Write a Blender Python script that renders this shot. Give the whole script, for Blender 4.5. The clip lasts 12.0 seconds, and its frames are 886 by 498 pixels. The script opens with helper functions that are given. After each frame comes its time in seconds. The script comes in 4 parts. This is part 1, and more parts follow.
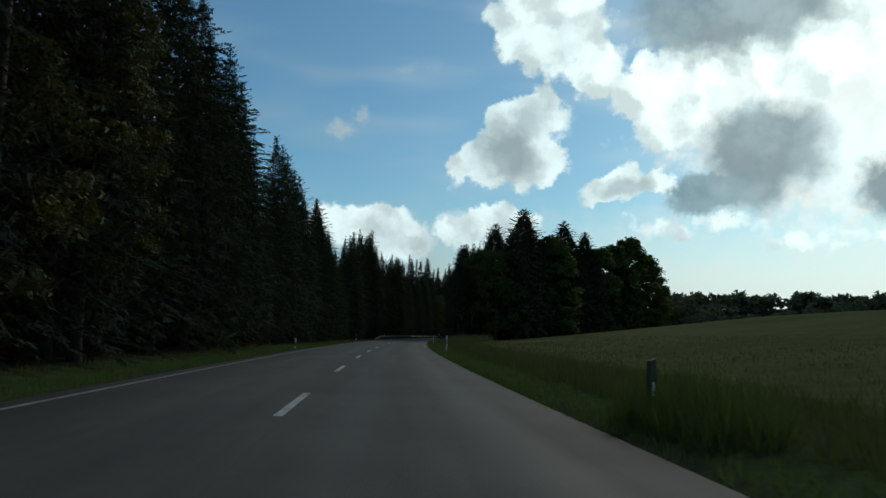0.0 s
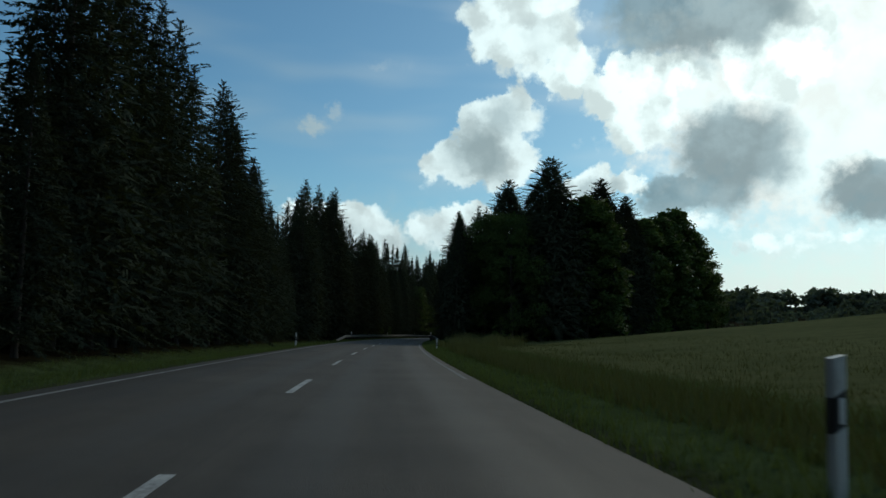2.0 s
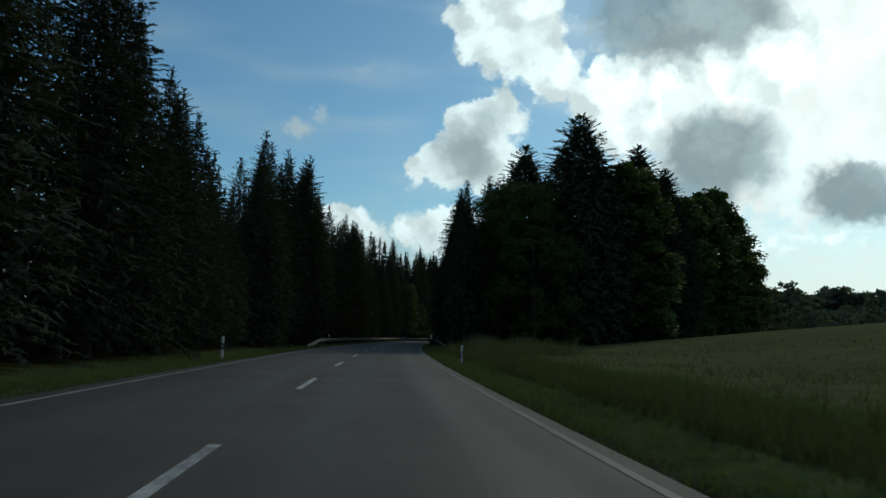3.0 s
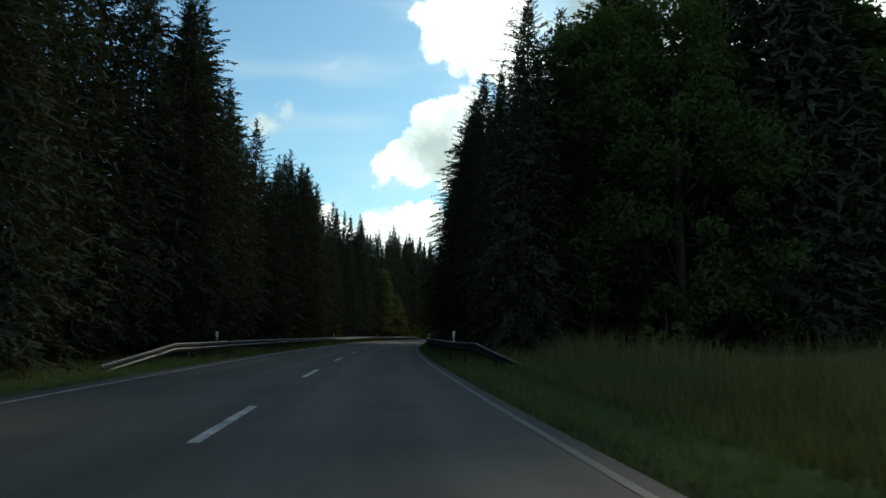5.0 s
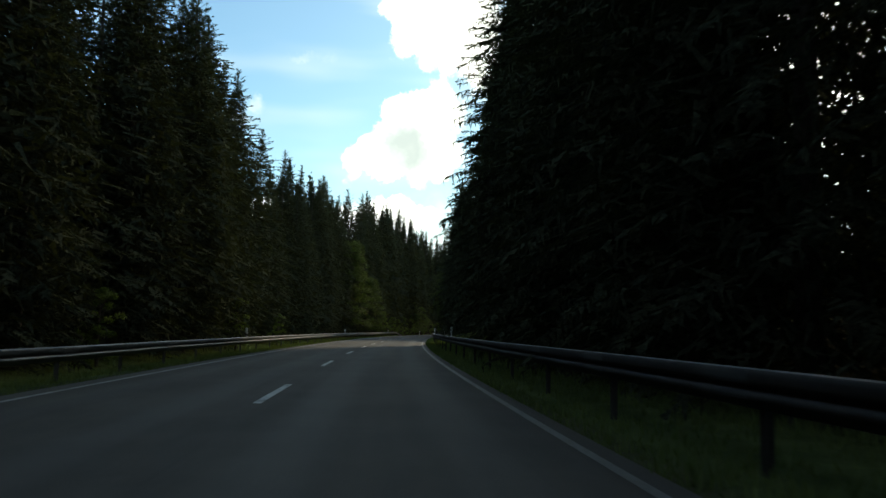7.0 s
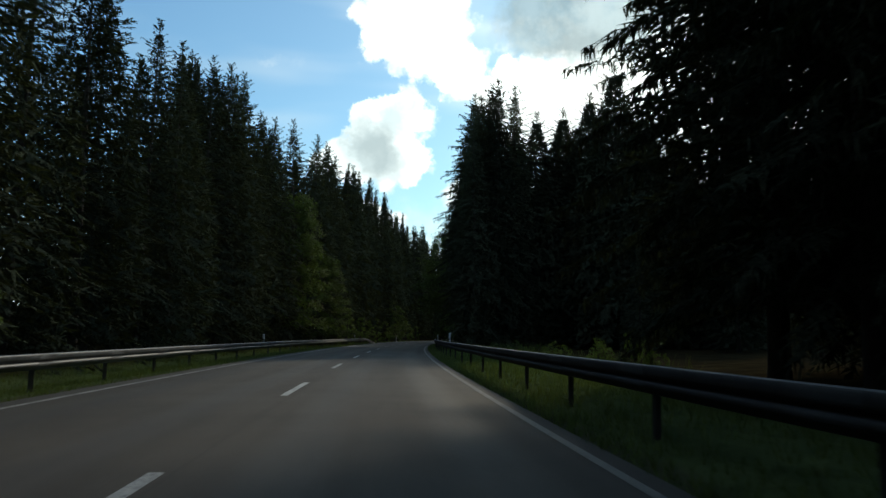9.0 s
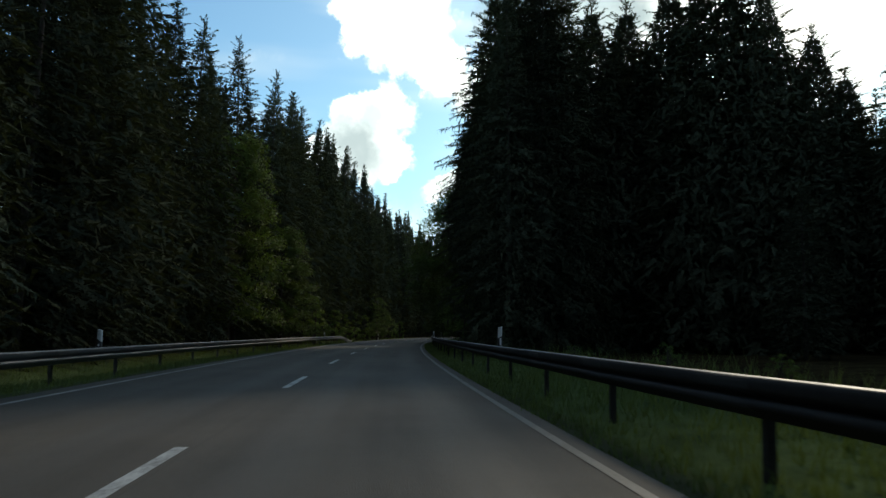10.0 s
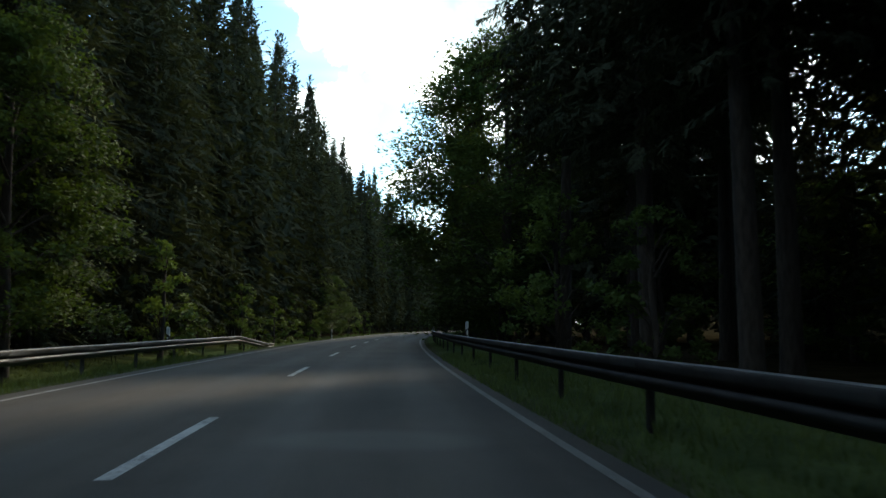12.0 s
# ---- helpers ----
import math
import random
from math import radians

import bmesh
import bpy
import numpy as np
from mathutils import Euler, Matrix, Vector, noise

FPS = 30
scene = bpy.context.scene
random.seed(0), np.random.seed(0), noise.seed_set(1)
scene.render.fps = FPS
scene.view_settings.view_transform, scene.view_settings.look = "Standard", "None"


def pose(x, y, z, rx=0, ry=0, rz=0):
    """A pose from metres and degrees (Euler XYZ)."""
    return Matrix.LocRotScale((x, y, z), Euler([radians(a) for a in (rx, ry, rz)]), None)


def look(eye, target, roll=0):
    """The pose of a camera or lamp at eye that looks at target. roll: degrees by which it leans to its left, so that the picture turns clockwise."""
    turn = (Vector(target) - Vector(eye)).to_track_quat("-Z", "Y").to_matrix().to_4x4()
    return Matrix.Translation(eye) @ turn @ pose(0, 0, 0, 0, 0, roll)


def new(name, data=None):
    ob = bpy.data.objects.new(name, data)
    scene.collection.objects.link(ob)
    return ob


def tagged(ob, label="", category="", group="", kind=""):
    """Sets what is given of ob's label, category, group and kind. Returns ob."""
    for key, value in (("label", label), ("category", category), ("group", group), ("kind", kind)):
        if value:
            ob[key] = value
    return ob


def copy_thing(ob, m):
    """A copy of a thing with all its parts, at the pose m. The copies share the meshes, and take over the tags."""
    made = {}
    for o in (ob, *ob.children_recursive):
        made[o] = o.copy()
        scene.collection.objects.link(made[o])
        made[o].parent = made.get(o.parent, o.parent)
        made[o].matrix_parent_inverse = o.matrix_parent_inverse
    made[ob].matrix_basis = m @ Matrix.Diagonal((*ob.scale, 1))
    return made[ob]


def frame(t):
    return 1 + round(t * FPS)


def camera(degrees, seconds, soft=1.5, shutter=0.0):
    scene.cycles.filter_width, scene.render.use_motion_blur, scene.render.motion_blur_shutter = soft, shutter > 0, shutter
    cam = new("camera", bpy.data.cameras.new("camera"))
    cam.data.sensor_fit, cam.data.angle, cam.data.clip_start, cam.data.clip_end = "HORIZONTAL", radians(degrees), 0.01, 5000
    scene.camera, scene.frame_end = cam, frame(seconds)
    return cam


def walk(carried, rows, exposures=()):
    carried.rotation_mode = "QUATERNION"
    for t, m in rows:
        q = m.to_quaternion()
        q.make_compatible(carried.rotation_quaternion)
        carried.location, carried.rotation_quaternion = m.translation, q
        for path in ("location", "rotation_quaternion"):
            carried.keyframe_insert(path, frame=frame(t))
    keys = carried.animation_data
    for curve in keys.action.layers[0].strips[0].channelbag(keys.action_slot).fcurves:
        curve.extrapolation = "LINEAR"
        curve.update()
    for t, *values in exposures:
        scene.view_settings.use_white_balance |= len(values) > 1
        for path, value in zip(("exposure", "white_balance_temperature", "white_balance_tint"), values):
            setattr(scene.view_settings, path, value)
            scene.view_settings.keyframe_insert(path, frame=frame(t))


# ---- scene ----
# ---------------------------------------------------------------- the road's line
# s: metres along the centre line, lat: metres to its right.
BEND_S = (-20.0, 30.0, 80.0, 130.0, 180.0, 230.0, 280.0, 480.0, 560.0)
BEND = (0.044, 0.040, 0.045, 0.059, 0.056, 0.051, 0.067, 0.067, 0.0)
STEP = 2.0
S_GRID = np.arange(-700.0, 1700.0 + STEP, STEP)


def make_line():
    bend = np.radians(np.interp(S_GRID, BEND_S, BEND, left=0.0, right=0.0))
    head = np.concatenate([[0], np.cumsum((bend[1:] + bend[:-1]) / 2 * STEP)])
    head -= np.interp(0, S_GRID, head)
    x = np.concatenate([[0], np.cumsum((np.sin(head[1:]) + np.sin(head[:-1])) / 2 * STEP)])
    y = np.concatenate([[0], np.cumsum((np.cos(head[1:]) + np.cos(head[:-1])) / 2 * STEP)])
    return x - np.interp(0, S_GRID, x), y - np.interp(0, S_GRID, y), head


LINE_X, LINE_Y, LINE_H = make_line()


def place(s, lat):
    h = np.interp(s, S_GRID, LINE_H)
    return (np.interp(s, S_GRID, LINE_X) + lat * np.cos(h), np.interp(s, S_GRID, LINE_Y) - lat * np.sin(h))


def heading(s):
    """Degrees to turn a thing that faces +y so that it faces along the road."""
    return -math.degrees(float(np.interp(s, S_GRID, LINE_H)))


# ---------------------------------------------------------------- camera
cam = camera(58.5, 12.0, 1.5, 0.1)
EYE = 1.12
DRIVE = (
    # seconds, s, lat, yaw, pitch, roll
    (0.0, -14.55, 1.28, -3.97, 6.17, -1.64), (0.5, -3.59, 1.35, -4.51, 6.04, -1.63), (1.0, 7.66, 1.46, -5.04, 5.94, -1.72),
    (1.5, 18.75, 1.49, -5.52, 5.92, -1.90), (2.0, 29.80, 1.50, -6.01, 6.14, -1.94), (2.5, 40.94, 1.52, -6.62, 6.38, -2.00),
    (3.0, 51.96, 1.50, -7.04, 6.34, -1.80), (3.5, 62.92, 1.55, -7.64, 6.30, -1.68), (4.0, 73.88, 1.60, -8.23, 6.27, -1.58),
    (4.5, 84.86, 1.65, -8.83, 6.25, -1.48), (5.0, 95.86, 1.70, -9.42, 6.22, -1.38), (5.5, 106.84, 1.65, -10.09, 6.09, -1.48),
    (6.0, 117.74, 1.67, -10.74, 5.95, -1.60), (6.5, 128.91, 1.75, -11.17, 5.92, -1.35), (7.0, 140.04, 1.73, -11.54, 5.88, -1.05),
    (7.5, 151.33, 1.73, -12.11, 5.98, -1.05), (8.0, 162.65, 1.72, -12.69, 6.10, -1.05), (8.5, 174.02, 1.71, -13.27, 6.22, -1.05),
    (9.0, 185.43, 1.71, -13.87, 6.29, -1.05), (9.5, 197.14, 1.86, -14.43, 6.07, -0.50), (10.0, 208.19, 1.80, -15.30, 6.07, -0.95),
    (10.5, 219.01, 1.91, -15.91, 5.98, -0.55), (11.0, 230.70, 1.90, -16.76, 5.87, -0.60), (11.5, 242.54, 1.95, -17.30, 5.86, -0.38),
    (12.0, 253.99, 1.91, -18.10, 5.61, -0.31),
)
rows = []
for t, s, lat, yaw, pitch, roll in DRIVE:
    cx, cy = place(s, lat)
    rows.append((t, pose(cx, cy, EYE, 90 + pitch, 0, yaw) @ pose(0, 0, 0, 0, 0, -roll)))
walk(cam, rows, exposures=((0.0, 0.0, 6500, 4), (3.2, 0.0, 6500, 4), (4.6, 0.45, 6700, 4), (5.2, 0.98, 7500, 5), (5.8, 1.12, 7800, 6), (7.2, 1.25, 7900, 8), (8.8, 0.85, 7000, 8),
                           (9.5, 0.70, 6900, 8), (10.2, 1.05, 7300, 9), (11.0, 1.4, 7500, 9), (12.0, 1.85, 7150, 9)))

# ---------------------------------------------------------------- sky, clouds and sun
SUN_AZ, SUN_EL = 38.0, 30.0      # degrees clockwise from +y, degrees above the horizon


class Nodes:
    """Short hand for node trees."""

    def __init__(self, tree):
        self.tree = tree
        tree.nodes.clear()

    def add(self, kind, **settings):
        node = self.tree.nodes.new(kind)
        for key, value in settings.items():
            if key == "operation":
                node.operation = value
            elif key == "blend_type":
                node.blend_type = value
            elif key == "data_type":
                node.data_type = value
            elif key == "vector_type":
                node.vector_type = value
            elif key == "interpolation_type":
                node.interpolation_type = value
            elif key == "clamp":
                node.use_clamp = value
        return node

    def put(self, socket, value):
        if isinstance(value, bpy.types.NodeSocket):
            self.tree.links.new(value, socket)
        elif isinstance(value, (tuple, list)) and len(value) == 3 and socket.type == "RGBA":
            socket.default_value = (*value, 1)
        else:
            socket.default_value = value

    def math(self, op, a, b=0.0, clamp=False):
        n = self.add("ShaderNodeMath", operation=op, clamp=clamp)
        self.put(n.inputs[0], a)
        self.put(n.inputs[1], b)
        return n.outputs[0]

    def vmath(self, op, a, b=(0, 0, 0)):
        n = self.add("ShaderNodeVectorMath", operation=op)
        self.put(n.inputs[0], a)
        self.put(n.inputs[1], b)
        return n

    def ramp(self, value, lo, hi, out_lo=0.0, out_hi=1.0, smooth=True):
        n = self.add("ShaderNodeMapRange", interpolation_type="SMOOTHSTEP" if smooth else "LINEAR")
        for i, v in enumerate((value, lo, hi, out_lo, out_hi)):
            self.put(n.inputs[i], v)
        return n.outputs[0]

    def mix(self, fac, a, b, blend="MIX"):
        n = self.add("ShaderNodeMix", data_type="RGBA", blend_type=blend)
        self.put(n.inputs[0], fac)
        self.put(n.inputs[6], a)
        self.put(n.inputs[7], b)
        return n.outputs[2]

    def noise(self, vector, scale, detail=3.0, rough=0.5):
        n = self.add("ShaderNodeTexNoise")
        if vector is not None:
            self.put(n.inputs["Vector"], vector)
        self.put(n.inputs["Scale"], scale)
        self.put(n.inputs["Detail"], detail)
        self.put(n.inputs["Roughness"], rough)
        return n


def build_sky():
    world = bpy.data.worlds.new("sky")
    scene.world = world
    world.use_nodes = True
    n = Nodes(world.node_tree)
    out = n.add("ShaderNodeOutputWorld")
    back = n.add("ShaderNodeBackground")
    n.tree.links.new(back.outputs[0], out.inputs[0])
    sky = n.add("ShaderNodeTexSky")
    sky.sky_type, sky.sun_disc = "NISHITA", False
    sky.sun_elevation, sky.sun_rotation = radians(SUN_EL), radians(SUN_AZ)
    sky.air_density, sky.dust_density, sky.ozone_density = 1.0, 0.6, 1.6
    way = n.add("ShaderNodeTexCoord").outputs["Generated"]
    split = n.add("ShaderNodeSeparateXYZ")
    n.put(split.inputs[0], way)
    az = n.math("MULTIPLY", n.math("ARCTAN2", split.outputs[0], split.outputs[1]), 180 / math.pi)
    el = n.math("MULTIPLY", n.math("ARCSINE", split.outputs[2]), 180 / math.pi)
    flat = n.add("ShaderNodeCombineXYZ")
    n.put(flat.inputs[0], az)
    n.put(flat.inputs[1], el)
    flat = flat.outputs[0]
    # billows push the outlines of the clouds about
    push = n.noise(flat, 0.30, 5.0, 0.58)
    push = n.vmath("SUBTRACT", push.outputs["Color"], (0.5, 0.5, 0.5)).outputs[0]
    scaled = n.vmath("SCALE", push)
    scaled.inputs["Scale"].default_value = 3.0
    bent = n.vmath("ADD", flat, scaled.outputs[0]).outputs[0]
    push = n.noise(flat, 1.5, 4.0, 0.6)
    push = n.vmath("SUBTRACT", push.outputs["Color"], (0.5, 0.5, 0.5)).outputs[0]
    scaled = n.vmath("SCALE", push)
    scaled.inputs["Scale"].default_value = 0.95
    bent = n.vmath("ADD", bent, scaled.outputs[0]).outputs[0]

    def blob(a, e, ra, re, turn=0.0, soft=1.0, at=None):
        m = n.add("ShaderNodeMapping", vector_type="TEXTURE")
        n.put(m.inputs[0], bent if at is None else at)
        m.inputs["Location"].default_value = (a, e, 0)
        m.inputs["Rotation"].default_value = (0, 0, radians(turn))
        m.inputs["Scale"].default_value = (ra, re, 1000)
        d = n.vmath("LENGTH", m.outputs[0]).outputs["Value"]
        return n.ramp(d, 1.35, 0.35, 0.0, soft, smooth=False)

    def most(values):
        v = values[0]
        for w in values[1:]:
            v = n.math("MAXIMUM", v, w)
        return v

    fine = n.noise(flat, 0.75, 4.5, 0.54).outputs["Fac"]
    soft = n.noise(flat, 0.28, 5.0, 0.55).outputs["Fac"]
    rough = n.math("MULTIPLY", n.math("SUBTRACT", fine, 0.5), 0.55)
    knob = n.add("ShaderNodeTexVoronoi")
    n.put(knob.inputs["Vector"], bent)
    knob.inputs["Scale"].default_value = 0.62
    knob = n.math("MULTIPLY", n.math("SUBTRACT", 0.36, knob.outputs["Distance"]), 0.42)
    # white heaps, grey in the middle of the thick ones
    heaps = n.math("ADD", n.math("ADD", n.math("MULTIPLY", rough, 0.5), knob), most([
        blob(10.9, 15.8, 2.2, 2.3, -10), blob(9.6, 13.6, 3.5, 3.1), blob(6.8, 12.4, 3.0, 2.0, 14), blob(11.4, 12.6, 1.9, 2.2), blob(8.6, 15.4, 2.0, 1.8),
        blob(11.4, 22.2, 5.0, 3.9, -14), blob(15.0, 18.9, 2.6, 2.4), blob(17.6, 17.0, 2.2, 2.2), blob(20.0, 15.6, 3.2, 3.0, 10), blob(20.6, 18.6, 4.0, 1.6), blob(16.3, 10.6, 2.8, 1.2, 10), blob(19.0, 11.0, 2.0, 0.9),
        blob(-1.0, 7.4, 5.4, 2.2, -8), blob(6.8, 7.8, 4.6, 1.9), blob(22.0, 8.0, 8.0, 1.4, 0, 0.48), blob(30.0, 6.8, 7.0, 1.4, 0, 0.48),
        blob(-14.0, 26.0, 5.0, 2.0), blob(29.5, 19.5, 4.5, 3.5),
    ]))
    # thin scraps in the blue
    scrap_at = n.vmath("ADD", flat, n.vmath("MULTIPLY", push, (1.6, 1.6, 1.6)).outputs[0]).outputs[0]
    scraps = n.ramp(n.math("ADD", n.math("MULTIPLY", rough, 1.1), most([blob(-3.8, 14.4, 1.3, 0.8, 0, 0.8, scrap_at), blob(-2.3, 15.5, 0.9, 0.8, 0, 0.6, scrap_at), blob(1.2, 19.0, 3.0, 0.7, 3, 0.35, scrap_at)])), 0.22, 0.95)
    body = n.ramp(heaps, 0.29, 0.54)
    thick = n.math("ADD", n.math("MULTIPLY", n.math("SUBTRACT", soft, 0.5), 0.9), most([
        blob(8.4, 13.4, 2.8, 3.0, -38, 1.1), blob(10.2, 15.4, 1.8, 1.9, -30, 0.9), blob(16.8, 10.5, 2.6, 0.9, 10, 0.9), blob(0.5, 6.6, 5.0, 1.3, 0, 0.55), blob(6.5, 7.0, 4.0, 1.2, 0, 0.55), blob(13.0, 21.0, 2.6, 1.8, 0, 0.5)]))
    grey = n.math("MULTIPLY", n.math("MULTIPLY", n.ramp(thick, 0.10, 1.15), body), 0.66)
    # dark clouds before the sun, with soft edges
    gloom = n.math("ADD", n.math("ADD", n.math("MULTIPLY", rough, 0.55), n.math("MULTIPLY", n.math("SUBTRACT", soft, 0.5), 0.7)), most([
        blob(24.6, 22.8, 7.4, 4.2, 4), blob(26.2, 12.8, 4.4, 4.0, 20), blob(22.8, 10.3, 3.4, 1.4, 8), blob(34.6, 9.9, 3.4, 2.2), blob(38.0, 24.0, 4.0, 2.0)]))
    gloom = n.ramp(gloom, 0.20, 0.72)
    # thin veils: streaks in the blue, a bright sheet round the sun, haze near the ground
    streak_at = n.add("ShaderNodeMapping")
    n.put(streak_at.inputs[0], flat)
    streak_at.inputs["Scale"].default_value = (0.035, 0.16, 1)
    streaks = n.ramp(n.noise(streak_at.outputs[0], 1.6, 2.5, 0.5).outputs["Fac"], 0.42, 0.75)
    sheet = n.ramp(n.math("ADD", blob(32.0, 17.0, 14.5, 10.5), n.math("MULTIPLY", n.math("SUBTRACT", fine, 0.5), 0.9)), 0.28, 0.72)
    low = n.ramp(n.math("ADD", el, n.math("MULTIPLY", fine, 5.0)), 13.0, 5.0)
    sun_way = (math.sin(radians(SUN_AZ)) * math.cos(radians(SUN_EL)), math.cos(radians(SUN_AZ)) * math.cos(radians(SUN_EL)), math.sin(radians(SUN_EL)))
    near_sun = n.vmath("DOT_PRODUCT", way, sun_way).outputs["Value"]
    glow = n.ramp(near_sun, 0.86, 1.0)
    # elsewhere a broken field of clouds
    other = n.math("MULTIPLY", n.ramp(n.noise(way, 3.2, 6.0, 0.6).outputs["Fac"], 0.50, 0.62), n.ramp(near_sun, 0.50, 0.20))

    blue = n.mix(1.0, sky.outputs[0], (0.46, 0.70, 0.78), "MULTIPLY")
    bright = n.mix(glow, (7.3, 8.6, 9.0), (10.8, 12.3, 12.4))
    pale = n.mix(n.ramp(near_sun, 0.72, 0.97), (4.0, 4.9, 5.2), (9.0, 9.5, 9.4))
    dark = n.mix(n.ramp(soft, 0.35, 0.65), (1.65, 2.45, 2.85), (2.6, 3.6, 4.1))
    c = n.mix(n.math("MULTIPLY", streaks, 0.30), blue, pale)
    c = n.mix(n.math("MULTIPLY", low, 0.85), c, pale)
    c = n.mix(n.math("MULTIPLY", sheet, 0.92), c, n.mix(n.ramp(soft, 0.35, 0.65), pale, bright))
    c = n.mix(n.math("MULTIPLY", other, 0.85), c, (3.6, 4.0, 4.2))
    # the heaps are brighter where they thin out towards the sun
    here = n.noise(bent, 0.30, 2.5, 0.45).outputs["Fac"]
    sunward = n.noise(n.vmath("ADD", bent, (1.1, 0.8, 0.0)).outputs[0], 0.30, 2.5, 0.45).outputs["Fac"]
    shade = n.ramp(n.math("SUBTRACT", here, sunward), -0.18, 0.14, 0.74, 1.12)
    lit = n.vmath("SCALE", bright)
    n.put(lit.inputs["Scale"], shade)
    c = n.mix(n.math("MULTIPLY", scraps, 0.75), c, pale)
    c = n.mix(body, c, lit.outputs[0])
    c = n.mix(grey, c, dark)
    c = n.mix(n.math("MULTIPLY", gloom, 0.84), c, dark)
    n.put(back.inputs[0], c)
    back.inputs[1].default_value = 0.10


build_sky()
sun_data = bpy.data.lights.new("sun", "SUN")
sun_data.energy, sun_data.angle, sun_data.color = 0.85, radians(6), (1.0, 0.90, 0.74)
sun = new("sun", sun_data)
sun.matrix_world = look((0, 0, 0), (-math.sin(radians(SUN_AZ)) * math.cos(radians(SUN_EL)), -math.cos(radians(SUN_AZ)) * math.cos(radians(SUN_EL)), -math.sin(radians(SUN_EL))))


# ---------------------------------------------------------------- materials
def material(name):
    m = bpy.data.materials.new(name)
    m.use_nodes = True
    n = Nodes(m.node_tree)
    out = n.add("ShaderNodeOutputMaterial")
    bsdf = n.add("ShaderNodeBsdfPrincipled")
    n.tree.links.new(bsdf.outputs[0], out.inputs[0])
    return m, n, bsdf, out


def where(n):
    return n.add("ShaderNodeNewGeometry").outputs["Position"]


def bump(n, bsdf, height, strength, distance):
    b = n.add("ShaderNodeBump")
    n.put(b.inputs["Height"], height)
    b.inputs["Strength"].default_value, b.inputs["Distance"].default_value = strength, distance
    n.put(bsdf.inputs["Normal"], b.outputs[0])


def foliage(name, dark, light, shine=0.35, through_light=0.25, scale=0.6, speckle=0.35, needles=0.0):
    m, n, bsdf, out = material(name)
    geo = n.add("ShaderNodeNewGeometry")
    info = n.add("ShaderNodeObjectInfo")
    patch = n.noise(geo.outputs["Position"], scale, 3.0, 0.6).outputs["Fac"]
    mixv = n.math("ADD", n.math("MULTIPLY", geo.outputs["Random Per Island"], speckle), n.math("MULTIPLY", patch, 0.75))
    if needles:
        tuft = n.noise(geo.outputs["Position"], needles, 2.0, 0.7).outputs["Fac"]
        mixv = n.math("ADD", mixv, n.math("MULTIPLY", n.math("SUBTRACT", tuft, 0.5), 2.6))
    mixv = n.math("ADD", mixv, n.math("MULTIPLY", n.math("SUBTRACT", info.outputs["Random"], 0.5), 0.5), clamp=True)
    col = n.mix(mixv, dark, light)
    n.put(bsdf.inputs["Base Color"], col)
    bsdf.inputs["Roughness"].default_value = 1.0 - shine
    bsdf.inputs["Specular IOR Level"].default_value = 0.10 * (shine > 0.22)
    if through_light:
        leaf = n.add("ShaderNodeBsdfTranslucent")
        n.put(leaf.inputs[0], n.mix(1.0, col, (1.3, 1.35, 0.6), "MULTIPLY"))
        both = n.add("ShaderNodeMixShader")
        both.inputs[0].default_value = through_light
        n.tree.links.new(bsdf.outputs[0], both.inputs[1])
        n.tree.links.new(leaf.outputs[0], both.inputs[2])
        n.tree.links.new(both.outputs[0], out.inputs[0])
    return m


def bark(name, dark, light):
    m, n, bsdf, out = material(name)
    pos = where(n)
    m1 = n.add("ShaderNodeMapping")
    n.put(m1.inputs[0], pos)
    m1.inputs["Scale"].default_value = (6, 6, 1.2)
    f = n.noise(m1.outputs[0], 2.0, 5.0, 0.65).outputs["Fac"]
    n.put(bsdf.inputs["Base Color"], n.mix(n.ramp(f, 0.35, 0.65), dark, light))
    bsdf.inputs["Roughness"].default_value = 0.95
    bump(n, bsdf, f, 0.8, 0.03)
    return m


